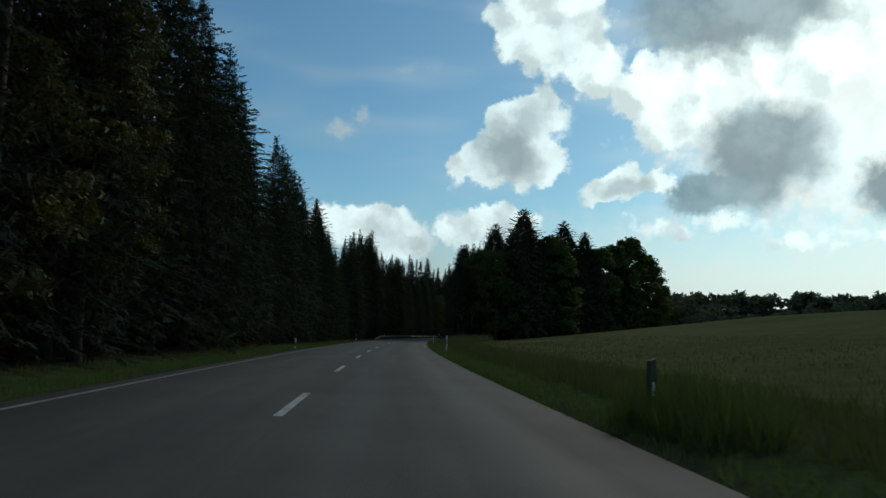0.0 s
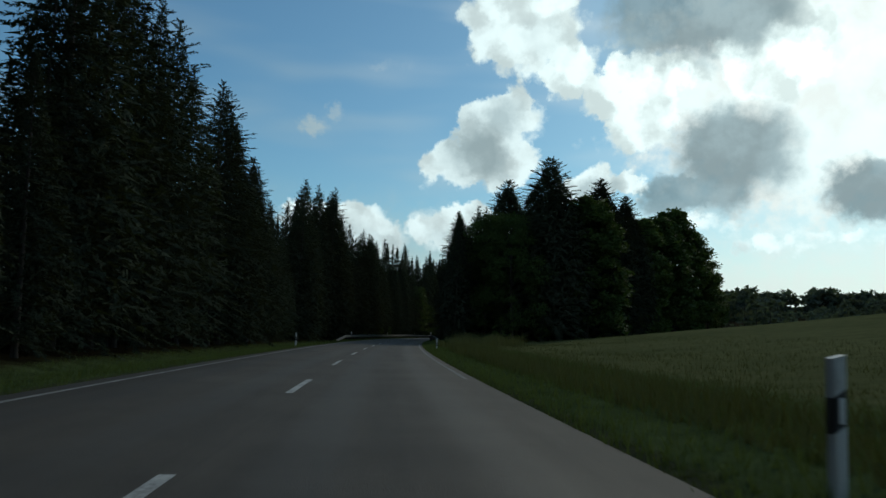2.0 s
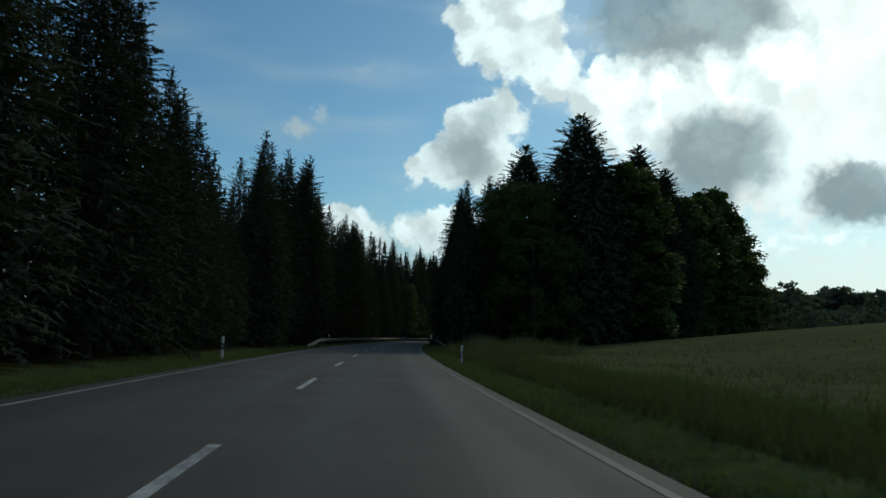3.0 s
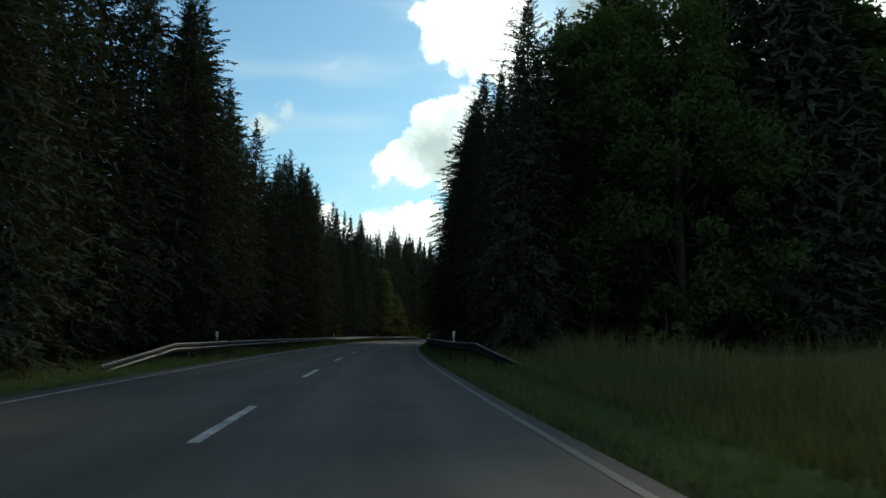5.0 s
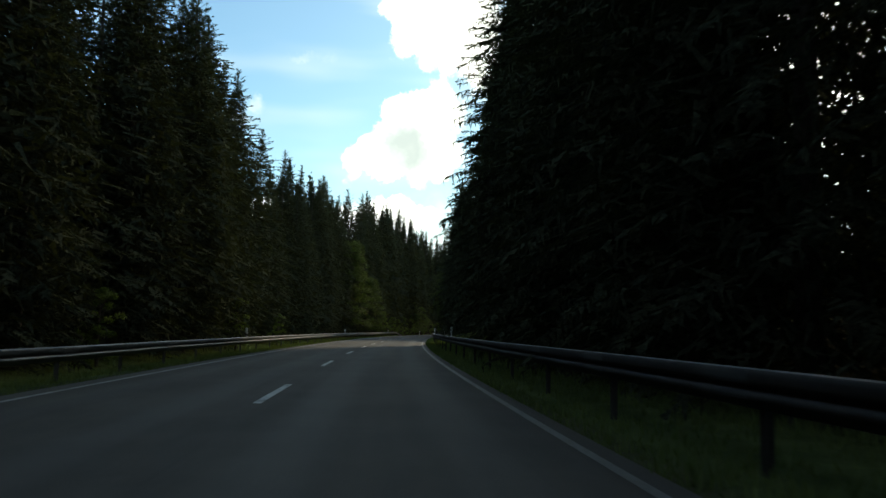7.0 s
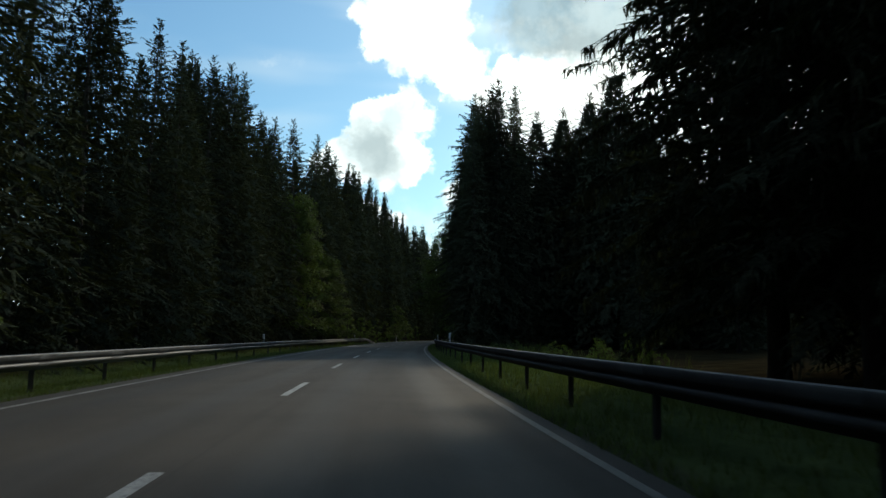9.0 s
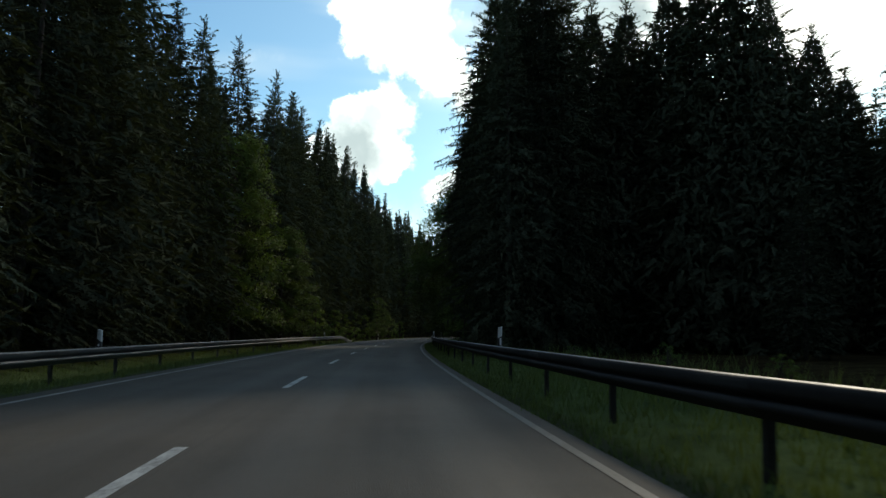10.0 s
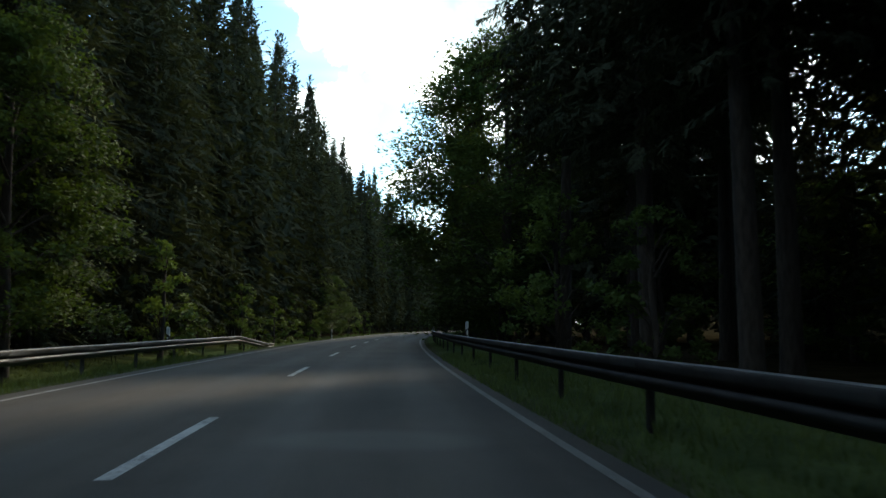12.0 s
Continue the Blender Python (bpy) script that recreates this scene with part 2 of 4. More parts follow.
def make_asphalt():
    m, n, bsdf, out = material("asphalt")
    uv = n.add("ShaderNodeUVMap").outputs[0]        # u: metres to the right, v: metres along
    pos = where(n)
    xyz = n.add("ShaderNodeSeparateXYZ")
    n.put(xyz.inputs[0], uv)
    grit = n.noise(pos, 55.0, 2.0, 0.6).outputs["Fac"]
    stone = n.add("ShaderNodeTexVoronoi")
    n.put(stone.inputs["Vector"], pos)
    stone.inputs["Scale"].default_value = 70.0
    long_at = n.add("ShaderNodeMapping")
    n.put(long_at.inputs[0], uv)
    long_at.inputs["Scale"].default_value = (0.9, 0.05, 1)
    long_stain = n.noise(long_at.outputs[0], 1.6, 4.0, 0.6).outputs["Fac"]
    patch = n.noise(pos, 0.33, 4.0, 0.6).outputs["Fac"]

    def track(centre):
        d = n.math("ABSOLUTE", n.math("SUBTRACT", xyz.outputs[0], centre))
        return n.ramp(d, 0.55, 0.1)

    worn = n.math("MAXIMUM", n.math("MAXIMUM", track(0.95), track(2.75)), n.math("MAXIMUM", track(-0.95), track(-2.7)))
    v = n.math("ADD", n.math("MULTIPLY", long_stain, 0.5), n.math("MULTIPLY", patch, 0.5))
    col = n.mix(n.ramp(v, 0.3, 0.7), (0.0365, 0.0315, 0.0255), (0.074, 0.0635, 0.050))
    col = n.mix(n.math("MULTIPLY", worn, 0.22), col, (0.0445, 0.0405, 0.036))
    col = n.mix(n.ramp(grit, 0.40, 0.75, 0.0, 0.35), col, (0.101, 0.094, 0.085))
    # crumbly, dusty edges
    edge = n.ramp(n.math("ADD", n.math("ABSOLUTE", xyz.outputs[0]), n.math("MULTIPLY", patch, 0.35)), 3.75, 4.15)
    col = n.mix(n.math("MULTIPLY", edge, 0.35), col, (0.045, 0.041, 0.034))
    mend = n.add("ShaderNodeMapping", vector_type="TEXTURE")
    n.put(mend.inputs[0], uv)
    mend.inputs["Location"].default_value, mend.inputs["Scale"].default_value = (1.9, 262.0, 0), (1.3, 0.9, 1)
    mend = n.math("ADD", n.vmath("LENGTH", mend.outputs[0]).outputs["Value"], n.math("MULTIPLY", patch, 0.8))
    col = n.mix(n.ramp(mend, 1.5, 0.9, 0.0, 0.5), col, (0.13, 0.12, 0.105))
    # tar joints across and a seam along the middle
    seam = n.ramp(n.math("ABSOLUTE", n.math("SUBTRACT", n.math("ADD", xyz.outputs[0], n.math("MULTIPLY", long_stain, 0.06)), 0.16)), 0.025, 0.008)
    col = n.mix(n.math("MULTIPLY", seam, 0.15), col, (0.02, 0.02, 0.021))
    n.put(bsdf.inputs["Base Color"], col)
    n.put(bsdf.inputs["Roughness"], n.ramp(n.math("ADD", worn, n.math("MULTIPLY", patch, 0.5)), 0.0, 1.4, 0.88, 0.78))
    bsdf.inputs["Specular IOR Level"].default_value = 0.35
    bump(n, bsdf, n.math("ADD", stone.outputs["Distance"], grit), 0.5, 0.006)
    return m


def make_road_paint(name, light, bare):
    m, n, bsdf, out = material(name)
    pos = where(n)
    wear = n.math("ADD", n.math("MULTIPLY", n.noise(pos, 22.0, 4.0, 0.7).outputs["Fac"], 0.6), n.math("MULTIPLY", n.noise(pos, 1.1, 3.0, 0.6).outputs["Fac"], 0.5))
    n.put(bsdf.inputs["Base Color"], n.mix(n.ramp(wear, 0.46, 0.72), light, bare))
    bsdf.inputs["Roughness"].default_value = 0.7
    bump(n, bsdf, wear, 0.3, 0.004)
    return m


def make_soil():
    m, n, bsdf, out = material("grassy_ground")
    pos = where(n)
    big = n.noise(pos, 0.05, 4.0, 0.6).outputs["Fac"]
    mid = n.noise(pos, 0.9, 5.0, 0.65).outputs["Fac"]
    small = n.noise(pos, 14.0, 4.0, 0.7).outputs["Fac"]
    uv = n.add("ShaderNodeUVMap").outputs[0]
    xyz = n.add("ShaderNodeSeparateXYZ")
    n.put(xyz.inputs[0], uv)
    verge = n.mix(n.ramp(mid, 0.3, 0.7), (0.046, 0.066, 0.027), (0.090, 0.120, 0.049))
    meadow = n.mix(n.ramp(n.math("ADD", n.math("MULTIPLY", big, 0.5), n.math("MULTIPLY", mid, 0.5)), 0.35, 0.65), (0.096, 0.103, 0.045), (0.150, 0.150, 0.069))
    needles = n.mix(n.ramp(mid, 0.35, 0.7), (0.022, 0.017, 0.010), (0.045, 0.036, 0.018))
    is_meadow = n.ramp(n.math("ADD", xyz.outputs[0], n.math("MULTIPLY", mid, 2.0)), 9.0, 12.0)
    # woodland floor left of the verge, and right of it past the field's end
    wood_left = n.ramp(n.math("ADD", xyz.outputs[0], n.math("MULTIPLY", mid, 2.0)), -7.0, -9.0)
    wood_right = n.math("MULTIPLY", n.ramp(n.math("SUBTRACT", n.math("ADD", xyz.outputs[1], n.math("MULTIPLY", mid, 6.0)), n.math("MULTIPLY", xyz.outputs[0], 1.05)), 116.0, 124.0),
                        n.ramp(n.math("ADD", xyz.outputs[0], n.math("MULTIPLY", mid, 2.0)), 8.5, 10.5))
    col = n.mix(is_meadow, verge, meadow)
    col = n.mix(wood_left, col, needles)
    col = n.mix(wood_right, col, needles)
    # bare gravelly strip at the asphalt
    bare = n.ramp(n.math("SUBTRACT", n.math("ABSOLUTE", xyz.outputs[0]), n.math("MULTIPLY", mid, 0.5)), 4.25, 3.95)
    col = n.mix(n.math("MULTIPLY", bare, 0.6), col, (0.062, 0.056, 0.040))
    col = n.mix(n.ramp(small, 0.3, 0.75, 0.0, 0.5), col, n.mix(1.0, col, (0.45, 0.45, 0.4), "MULTIPLY"))
    n.put(bsdf.inputs["Base Color"], col)
    bsdf.inputs["Roughness"].default_value = 0.95
    bsdf.inputs["Specular IOR Level"].default_value = 0.0
    bump(n, bsdf, n.math("ADD", mid, n.math("MULTIPLY", small, 0.4)), 1.0, 0.12)
    return m


def make_zinc(name, dark, light, metal, rough, shine=0.5):
    m, n, bsdf, out = material(name)
    pos = where(n)
    f = n.noise(pos, 1.3, 5.0, 0.65).outputs["Fac"]
    g = n.noise(pos, 24.0, 3.0, 0.6).outputs["Fac"]
    n.put(bsdf.inputs["Base Color"], n.mix(n.ramp(n.math("ADD", n.math("MULTIPLY", f, 0.7), n.math("MULTIPLY", g, 0.3)), 0.35, 0.65), dark, light))
    bsdf.inputs["Metallic"].default_value, bsdf.inputs["Specular IOR Level"].default_value = metal, shine
    n.put(bsdf.inputs["Roughness"], n.ramp(f, 0.3, 0.7, rough, rough + 0.16))
    return m


def make_plain(name, col, rough=0.6, dirt=0.3, metal=0.0):
    m, n, bsdf, out = material(name)
    pos = where(n)
    f = n.noise(pos, 9.0, 5.0, 0.65).outputs["Fac"]
    n.put(bsdf.inputs["Base Color"], n.mix(n.ramp(f, 0.45, 0.8, 0.0, dirt), col, tuple(c * 0.35 + 0.02 for c in col)))
    bsdf.inputs["Roughness"].default_value, bsdf.inputs["Metallic"].default_value = rough, metal
    return m


ASPHALT = make_asphalt()
PAINT = make_road_paint("worn_road_paint", (0.46, 0.455, 0.43), (0.10, 0.098, 0.093))
EDGE_PAINT = make_road_paint("dirty_edge_paint", (0.27, 0.265, 0.245), (0.075, 0.073, 0.068))
DUSTY_PAINT = make_road_paint("dusty_edge_paint", (0.105, 0.101, 0.091), (0.052, 0.047, 0.039))
SOIL = make_soil()
ZINC = make_zinc("weathered_zinc", (0.042, 0.043, 0.045), (0.10, 0.102, 0.104), 0.5, 0.42)
# the right rail's shade is put into this darker steel colour
SHADED_STEEL = make_zinc("dull_shaded_steel", (0.016, 0.0155, 0.015), (0.038, 0.037, 0.036), 0.0, 0.70, 0.15)
# a painted highlight for the top of that rail
LIT_EDGE = make_zinc("lit_steel_edge", (0.085, 0.085, 0.085), (0.16, 0.16, 0.16), 0.5, 0.48)
SPRUCE = foliage("spruce_needles", (0.015, 0.019, 0.014), (0.065, 0.078, 0.053), 0.2, 0.14, 0.35, 0.12, 14.0)
BEECH = foliage("broad_leaves", (0.030, 0.052, 0.016), (0.078, 0.116, 0.036), 0.25, 0.30, 0.5)
# distance haze is put into these paler, bluer leaf colours
HAZED_LEAVES = foliage("haze_tinted_leaves", (0.085, 0.105, 0.092), (0.120, 0.142, 0.118), 0.1, 0.35, 0.05)
YOUNG = foliage("young_leaves", (0.046, 0.078, 0.024), (0.105, 0.150, 0.052), 0.25, 0.35, 0.7)
BIRCH = foliage("birch_leaves", (0.022, 0.028, 0.009), (0.080, 0.076, 0.026), 0.4, 0.25, 0.5)
GRASS = foliage("grass_blades", (0.053, 0.074, 0.030), (0.112, 0.146, 0.058), 0.05, 0.25, 0.8)
STRAW = foliage("meadow_grass", (0.088, 0.096, 0.040), (0.148, 0.148, 0.066), 0.02, 0.15, 0.3)
BARK = bark("spruce_bark", (0.020, 0.016, 0.013), (0.052, 0.042, 0.034))
WHITE = make_plain("white_plastic", (0.50, 0.51, 0.50), 0.45, 0.5)
GRIMY = make_plain("grimy_plastic", (0.055, 0.060, 0.050), 0.7, 0.6)
BLACK = make_plain("black_band", (0.02, 0.02, 0.022), 0.5, 0.2)
REFLECT = make_plain("grey_reflector", (0.62, 0.63, 0.63), 0.25, 0.15)


# ---------------------------------------------------------------- building helpers
def mesh_from(name, verts, faces, mat, uv=None, smooth=False):
    me = bpy.data.meshes.new(name)
    me.from_pydata([tuple(v) for v in verts], [], [tuple(f) for f in faces])
    me.materials.append(mat)
    if uv is not None:
        layer = me.uv_layers.new(name="plan")
        loops = np.empty(len(me.loops), dtype=np.int32)
        me.loops.foreach_get("vertex_index", loops)
        layer.data.foreach_set("uv", np.asarray(uv, dtype=np.float32)[loops].ravel())
    if smooth:
        me.polygons.foreach_set("use_smooth", np.ones(len(me.polygons), dtype=bool))
    me.update()
    return me


def part(name, me, parent, label=""):
    ob = new(name, me)
    ob.parent = parent
    if label:
        ob["label"] = label
    return ob


def bm_part(name, bm, mat, parent, label=""):
    me = bpy.data.meshes.new(name)
    bm.to_mesh(me)
    bm.free()
    me.materials.append(mat)
    return part(name, me, parent, label)


def strip(s0, s1, lats, zs, step=2.0):
    """Verts, faces and plan coordinates of a band that follows the road."""
    ss = np.arange(s0, s1 + step * 0.5, step)
    verts, uv, faces = [], [], []
    for s in ss:
        for lat, z in zip(lats, zs):
            x, y = place(s, lat)
            verts.append((x, y, z))
            uv.append((lat, s))
    k = len(lats)
    for i in range(len(ss) - 1):
        for j in range(k - 1):
            a = i * k + j
            faces.append((a, a + 1, a + k + 1, a + k))
    return verts, faces, uv


# ---------------------------------------------------------------- ground and road
def smooth01(v):
    v = np.clip(v, 0, 1)
    return v * v * (3 - 2 * v)


def ground_z(s, lat):
    """Height of the ground beside the road."""
    a = np.abs(lat)
    if a < 4.0:
        return -0.10
    if lat < 0:
        z = np.interp(-lat, (4.0, 4.3, 5.2, 7.5, 9.0, 12.0, 40.0, 400.0, 1500.0), (-0.06, -0.02, -0.12, -0.42, -0.20, 0.15, 0.8, 6.0, 20.0))
        z += 7.0 * smooth01((s - 320.0) / 140.0) * smooth01((-lat - 10.0) / 14.0)
    else:
        z = np.interp(lat, (4.0, 4.3, 5.2, 7.0, 8.5), (-0.05, 0.0, 0.10, 0.02, 0.12))
        wood = smooth01((s - 100.0) / 90.0)
        z += 5.9 * smooth01((lat - 7.0) / 62.0) * (1.0 - 0.62 * wood) + 6.0 * smooth01((lat - 130.0) / 260.0)
        z += 20.0 * smooth01((s - 260.0) / 330.0) * smooth01((lat - 55.0) / 80.0) + 4.0 * smooth01((s - 270.0) / 80.0) * smooth01((lat - 22.0) / 35.0)
    z += 0.05 * noise.noise((s * 0.35, lat * 0.6, 0.0)) * min(1.0, (a - 4.0) / 2.0)
    if a > 14:
        z += 0.25 * noise.noise((s * 0.05, lat * 0.05, 4.0))
    return float(z)


def build_ground():
    lats = [-1500, -900, -500, -250, -120, -60, -40, -30, -22, -16, -12, -10, -9, -8, -7, -6, -5.2, -4.6, -4.3, -4.0, -3.8,
            3.8, 4.0, 4.3, 4.7, 5.2, 6, 7, 8, 9, 10, 12, 15, 19, 24, 30, 37, 45, 54, 62, 70, 85, 110, 150, 200, 260, 330, 420, 560, 760]
    ss = np.concatenate([np.arange(-700, -60, 40), np.arange(-60, 460, 2.5), np.arange(460, 1700, 40)])
    verts, uv, faces = [], [], []
    for s in ss:
        for lat in lats:
            x, y = place(s, lat)
            verts.append((x, y, ground_z(s, lat)))
            uv.append((lat, s))
    k = len(lats)
    for i in range(len(ss) - 1):
        for j in range(k - 1):
            a = i * k + j
            faces.append((a, a + 1, a + k + 1, a + k))
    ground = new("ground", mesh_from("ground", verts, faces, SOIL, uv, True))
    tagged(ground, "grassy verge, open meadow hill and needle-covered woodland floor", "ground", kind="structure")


def build_road():
    lats = (-4.05, -3.98, -2.0, 0.0, 2.0, 4.03, 4.10)
    zs = (-0.12, 0.0, 0.004, 0.006, 0.004, 0.0, -0.12)
    road = new("road", mesh_from("road", *strip(-120, 640, lats, zs)[:2], ASPHALT, strip(-120, 640, lats, zs)[2], True))
    tagged(road, "worn grey asphalt country road curving through woodland", "road", kind="structure")
    v, f, uv = strip(-120, 640, (-3.585, -3.475), (0.006, 0.006))
    part("edge_line", mesh_from("edge_line", v, f, EDGE_PAINT, uv), road, "worn white solid edge line")
    v, f, uv = strip(50, 640, (3.69, 3.80), (0.006, 0.006))
    part("edge_line", mesh_from("edge_line", v, f, DUSTY_PAINT, uv), road, "faded dusty edge line")
    for i in range(-8, 38):
        v, f, uv = strip(12.0 * i - 4.0, 12.0 * i, (-0.065, 0.065), (0.0105, 0.0105), 1.0)
        part("lane_dash", mesh_from("lane_dash", v, f, PAINT, uv), road)


build_ground()
build_road()


# ---------------------------------------------------------------- guard rails and marker posts
def wave_section():
    """Outline of a W-beam, from bottom to top: out from the face, height."""
    return [(0.00, 0.00), (0.012, 0.012), (0.020, 0.045), (0.075, 0.070), (0.082, 0.100), (0.075, 0.130), (0.012, 0.148), (0.006, 0.160),
            (0.012, 0.172), (0.072, 0.192), (0.082, 0.218), (0.083, 0.265), (0.080, 0.292), (0.068, 0.305), (0.040, 0.310), (0.0, 0.312)]


def rail_drop(s, s0, s1, z_top):
    """How far the beam has sunk: towards the ground at its two ends, a little along its way."""
    ends = max(1 - (s - s0) / 6.0 if s < s0 + 6 else 0, (s - (s1 - 8.0)) / 8.0 if s > s1 - 8 else 0) * (z_top - 0.12)
    return ends + float(np.interp(s, (s0 + 25, s0 + 145), (0.0, 0.065))) * (z_top > 0.7) + 0.008 * noise.noise((s * 0.21, z_top, 0.0))


def build_guard_rail(s0, s1, lat0, z_top, face, flare, mat, label, edge_mat=None):
    """face: +1 if the beam's waves look to the right."""
    thing = new("guard_rail")
    x0, y0 = place(s0, lat0)
    thing.location = (x0, y0, 0)

    def beam_lat(at_s):
        return lat0 + flare * max(0.0, 1 - (at_s - s0) / 11.0) ** 1.5
    sec = wave_section()
    s = s0
    while s < s1 - 0.1:
        verts, faces = [], []
        cuts = 5
        for i in range(cuts):
            si = s + 4.06 * i / (cuts - 1)
            drop = rail_drop(min(si, s1), s0, s1, z_top)
            for back in (0.0, 0.004):
                for out, up in sec:
                    x, y = place(si, beam_lat(si) + face * (0.07 + out - back))
                    verts.append((x - x0, y - y0, z_top - 0.312 + up - drop))
        k = len(sec)
        for i in range(cuts - 1):
            for side in (0, 1):
                for j in range(k - 1):
                    a = i * 2 * k + side * k + j
                    faces.append((a, a + 1, a + 2 * k + 1, a + 2 * k))
        for j in range(k - 1):
            faces.append((j, j + 1, j + 1 + k, j + k))
        me = mesh_from("beam", verts, faces, mat, None, True)
        if edge_mat is not None:      # sky light on the top, painted as a lighter strip
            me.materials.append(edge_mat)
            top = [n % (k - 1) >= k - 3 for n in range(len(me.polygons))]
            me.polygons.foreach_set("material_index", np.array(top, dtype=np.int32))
        part("beam", me, thing)
        s += 4.0
    s = s0 + 4.0
    post_mesh = None
    while s < s1 - 2:
        if post_mesh is None:
            bm = bmesh.new()
            for bx, by, sx, sy in ((0, 0.05, 0.06, 0.006), (0, -0.05, 0.06, 0.006), (-0.028, 0, 0.006, 0.1)):
                bmesh.ops.create_cube(bm, size=1, matrix=Matrix.Translation((bx, by, -0.45)) @ Matrix.Diagonal((sx, sy, 0.9, 1)))
            bmesh.ops.create_cube(bm, size=1, matrix=Matrix.Translation((0.0, 0, -0.12)) @ Matrix.Diagonal((0.12, 0.09, 0.05, 1)))
            post_mesh = bpy.data.meshes.new("rail_post")
            bm.to_mesh(post_mesh)
            bm.free()
            post_mesh.materials.append(mat)
        drop = rail_drop(s, s0, s1, z_top)
        x, y = place(s, beam_lat(s))
        ob = part("rail_post", post_mesh, thing)
        ob.matrix_local = pose(x - x0, y - y0, z_top - 0.03 - drop, 0, 0, heading(s))
        s += 4.0
    tagged(thing, label, "guard rail", "guard rails along the road")


build_guard_rail(117.5, 300.0, -5.05, 0.64, 1, -0.5, ZINC, "galvanised steel guard rail with wave beam on low posts")
build_guard_rail(118.0, 470.0, 4.75, 0.875, -1, 1.8, SHADED_STEEL, "weathered steel guard rail on posts before woodland, shade and top highlight in its colour", LIT_EDGE)


def marker_meshes():
    """A white marker post with a slanted black band and a reflector."""
    def slab(w, d, z0, z1, slant=0.0, grow=0.0, top_slant=0.0):
        bm = bmesh.new()
        pts = [(-w / 2, -d / 2), (-w * 0.3, -d * 0.75), (w * 0.3, -d * 0.75), (w / 2, -d / 2), (w / 2, d / 2), (w * 0.3, d * 0.75), (-w * 0.3, d * 0.75), (-w / 2, d / 2)]
        lo = [bm.verts.new((x * (1 + grow), y * (1 + grow), z0 + slant * x)) for x, y in pts]
        hi = [bm.verts.new((x * (1 + grow), y * (1 + grow), z1 + (slant + top_slant) * x)) for x, y in pts]
        k = len(pts)
        for i in range(k):
            bm.faces.new((lo[i], lo[(i + 1) % k], hi[(i + 1) % k], hi[i]))
        bm.faces.new(hi)
        bm.faces.new(lo[::-1])
        return bm
    return slab


def build_marker(s, lat, z0, tall=1.0, grimy=False):
    thing = new("marker_post")
    slab = marker_meshes()
    side = 1 if lat > 0 else -1
    bm_part("post", slab(0.105, 0.075, 0.0, tall, 0.0, 0.0, 0.3 * side), GRIMY if grimy else WHITE, thing)
    band = bm_part("band", slab(0.105, 0.075, tall - 0.50, tall - 0.25, 0.75 * side, 0.05), BLACK, thing, "black slanted band")
    bm = bmesh.new()
    bmesh.ops.create_cube(bm, size=1, matrix=Matrix.Translation((0.006 * side, -0.060, tall - 0.375)) @ Matrix.Diagonal((0.042, 0.012, 0.18 if side > 0 else 0.06, 1)))
    bmesh.ops.bevel(bm, geom=bm.edges[:], offset=0.003, segments=1, affect="EDGES")
    bm_part("reflector", bm, REFLECT, band, "pale grey reflector")
    x, y = place(s, lat)
    thing.matrix_world = pose(x, y, z0, 0, 0, heading(s))
    tagged(thing, "grimy overgrown marker post with black band in long grass" if grimy else "white plastic roadside marker post with black band in the grass", "marker post", "marker posts along the road")


build_marker(-4.3, 4.85, ground_z(-4.3, 4.85) - 0.20, 1.0, True)
for s, lat, sunk in ((35.2, 4.75, 0.0), (84.2, 4.75, 0.25), (36.5, -4.8, 0.30), (84.2, -4.8, 0.05)):
    build_marker(s, lat, ground_z(s, lat) - sunk, 1.0)
# clamped behind the rails
for s, lat in ((129.4, 4.83), (178.9, 4.83), (228.3, 4.83), (281.0, 4.83), (327.0, 4.83), (130.0, -5.13), (179.3, -5.13), (228.5, -5.13), (281.0, -5.13)):
    build_marker(s, lat, 0.60 if lat > 0 else 0.36, 0.70)
build_marker(330.0, -4.9, ground_z(330.0, -4.9) - 0.1, 1.0)


# ---------------------------------------------------------------- trees
def tapered_tube(points, radii, sides=6):
    verts, faces = [], []
    for (x, y, z), r in zip(points, radii):
        for i in range(sides):
            a = 2 * math.pi * i / sides
            verts.append((x + r * math.cos(a), y + r * math.sin(a), z))
    for k in range(len(points) - 1):
        for i in range(sides):
            a, b = k * sides + i, k * sides + (i + 1) % sides
            faces.append((a, b, b + sides, a + sides))
    return verts, faces


def unit(v):
    return v / (np.linalg.norm(v, axis=1)[:, None] + 1e-9)


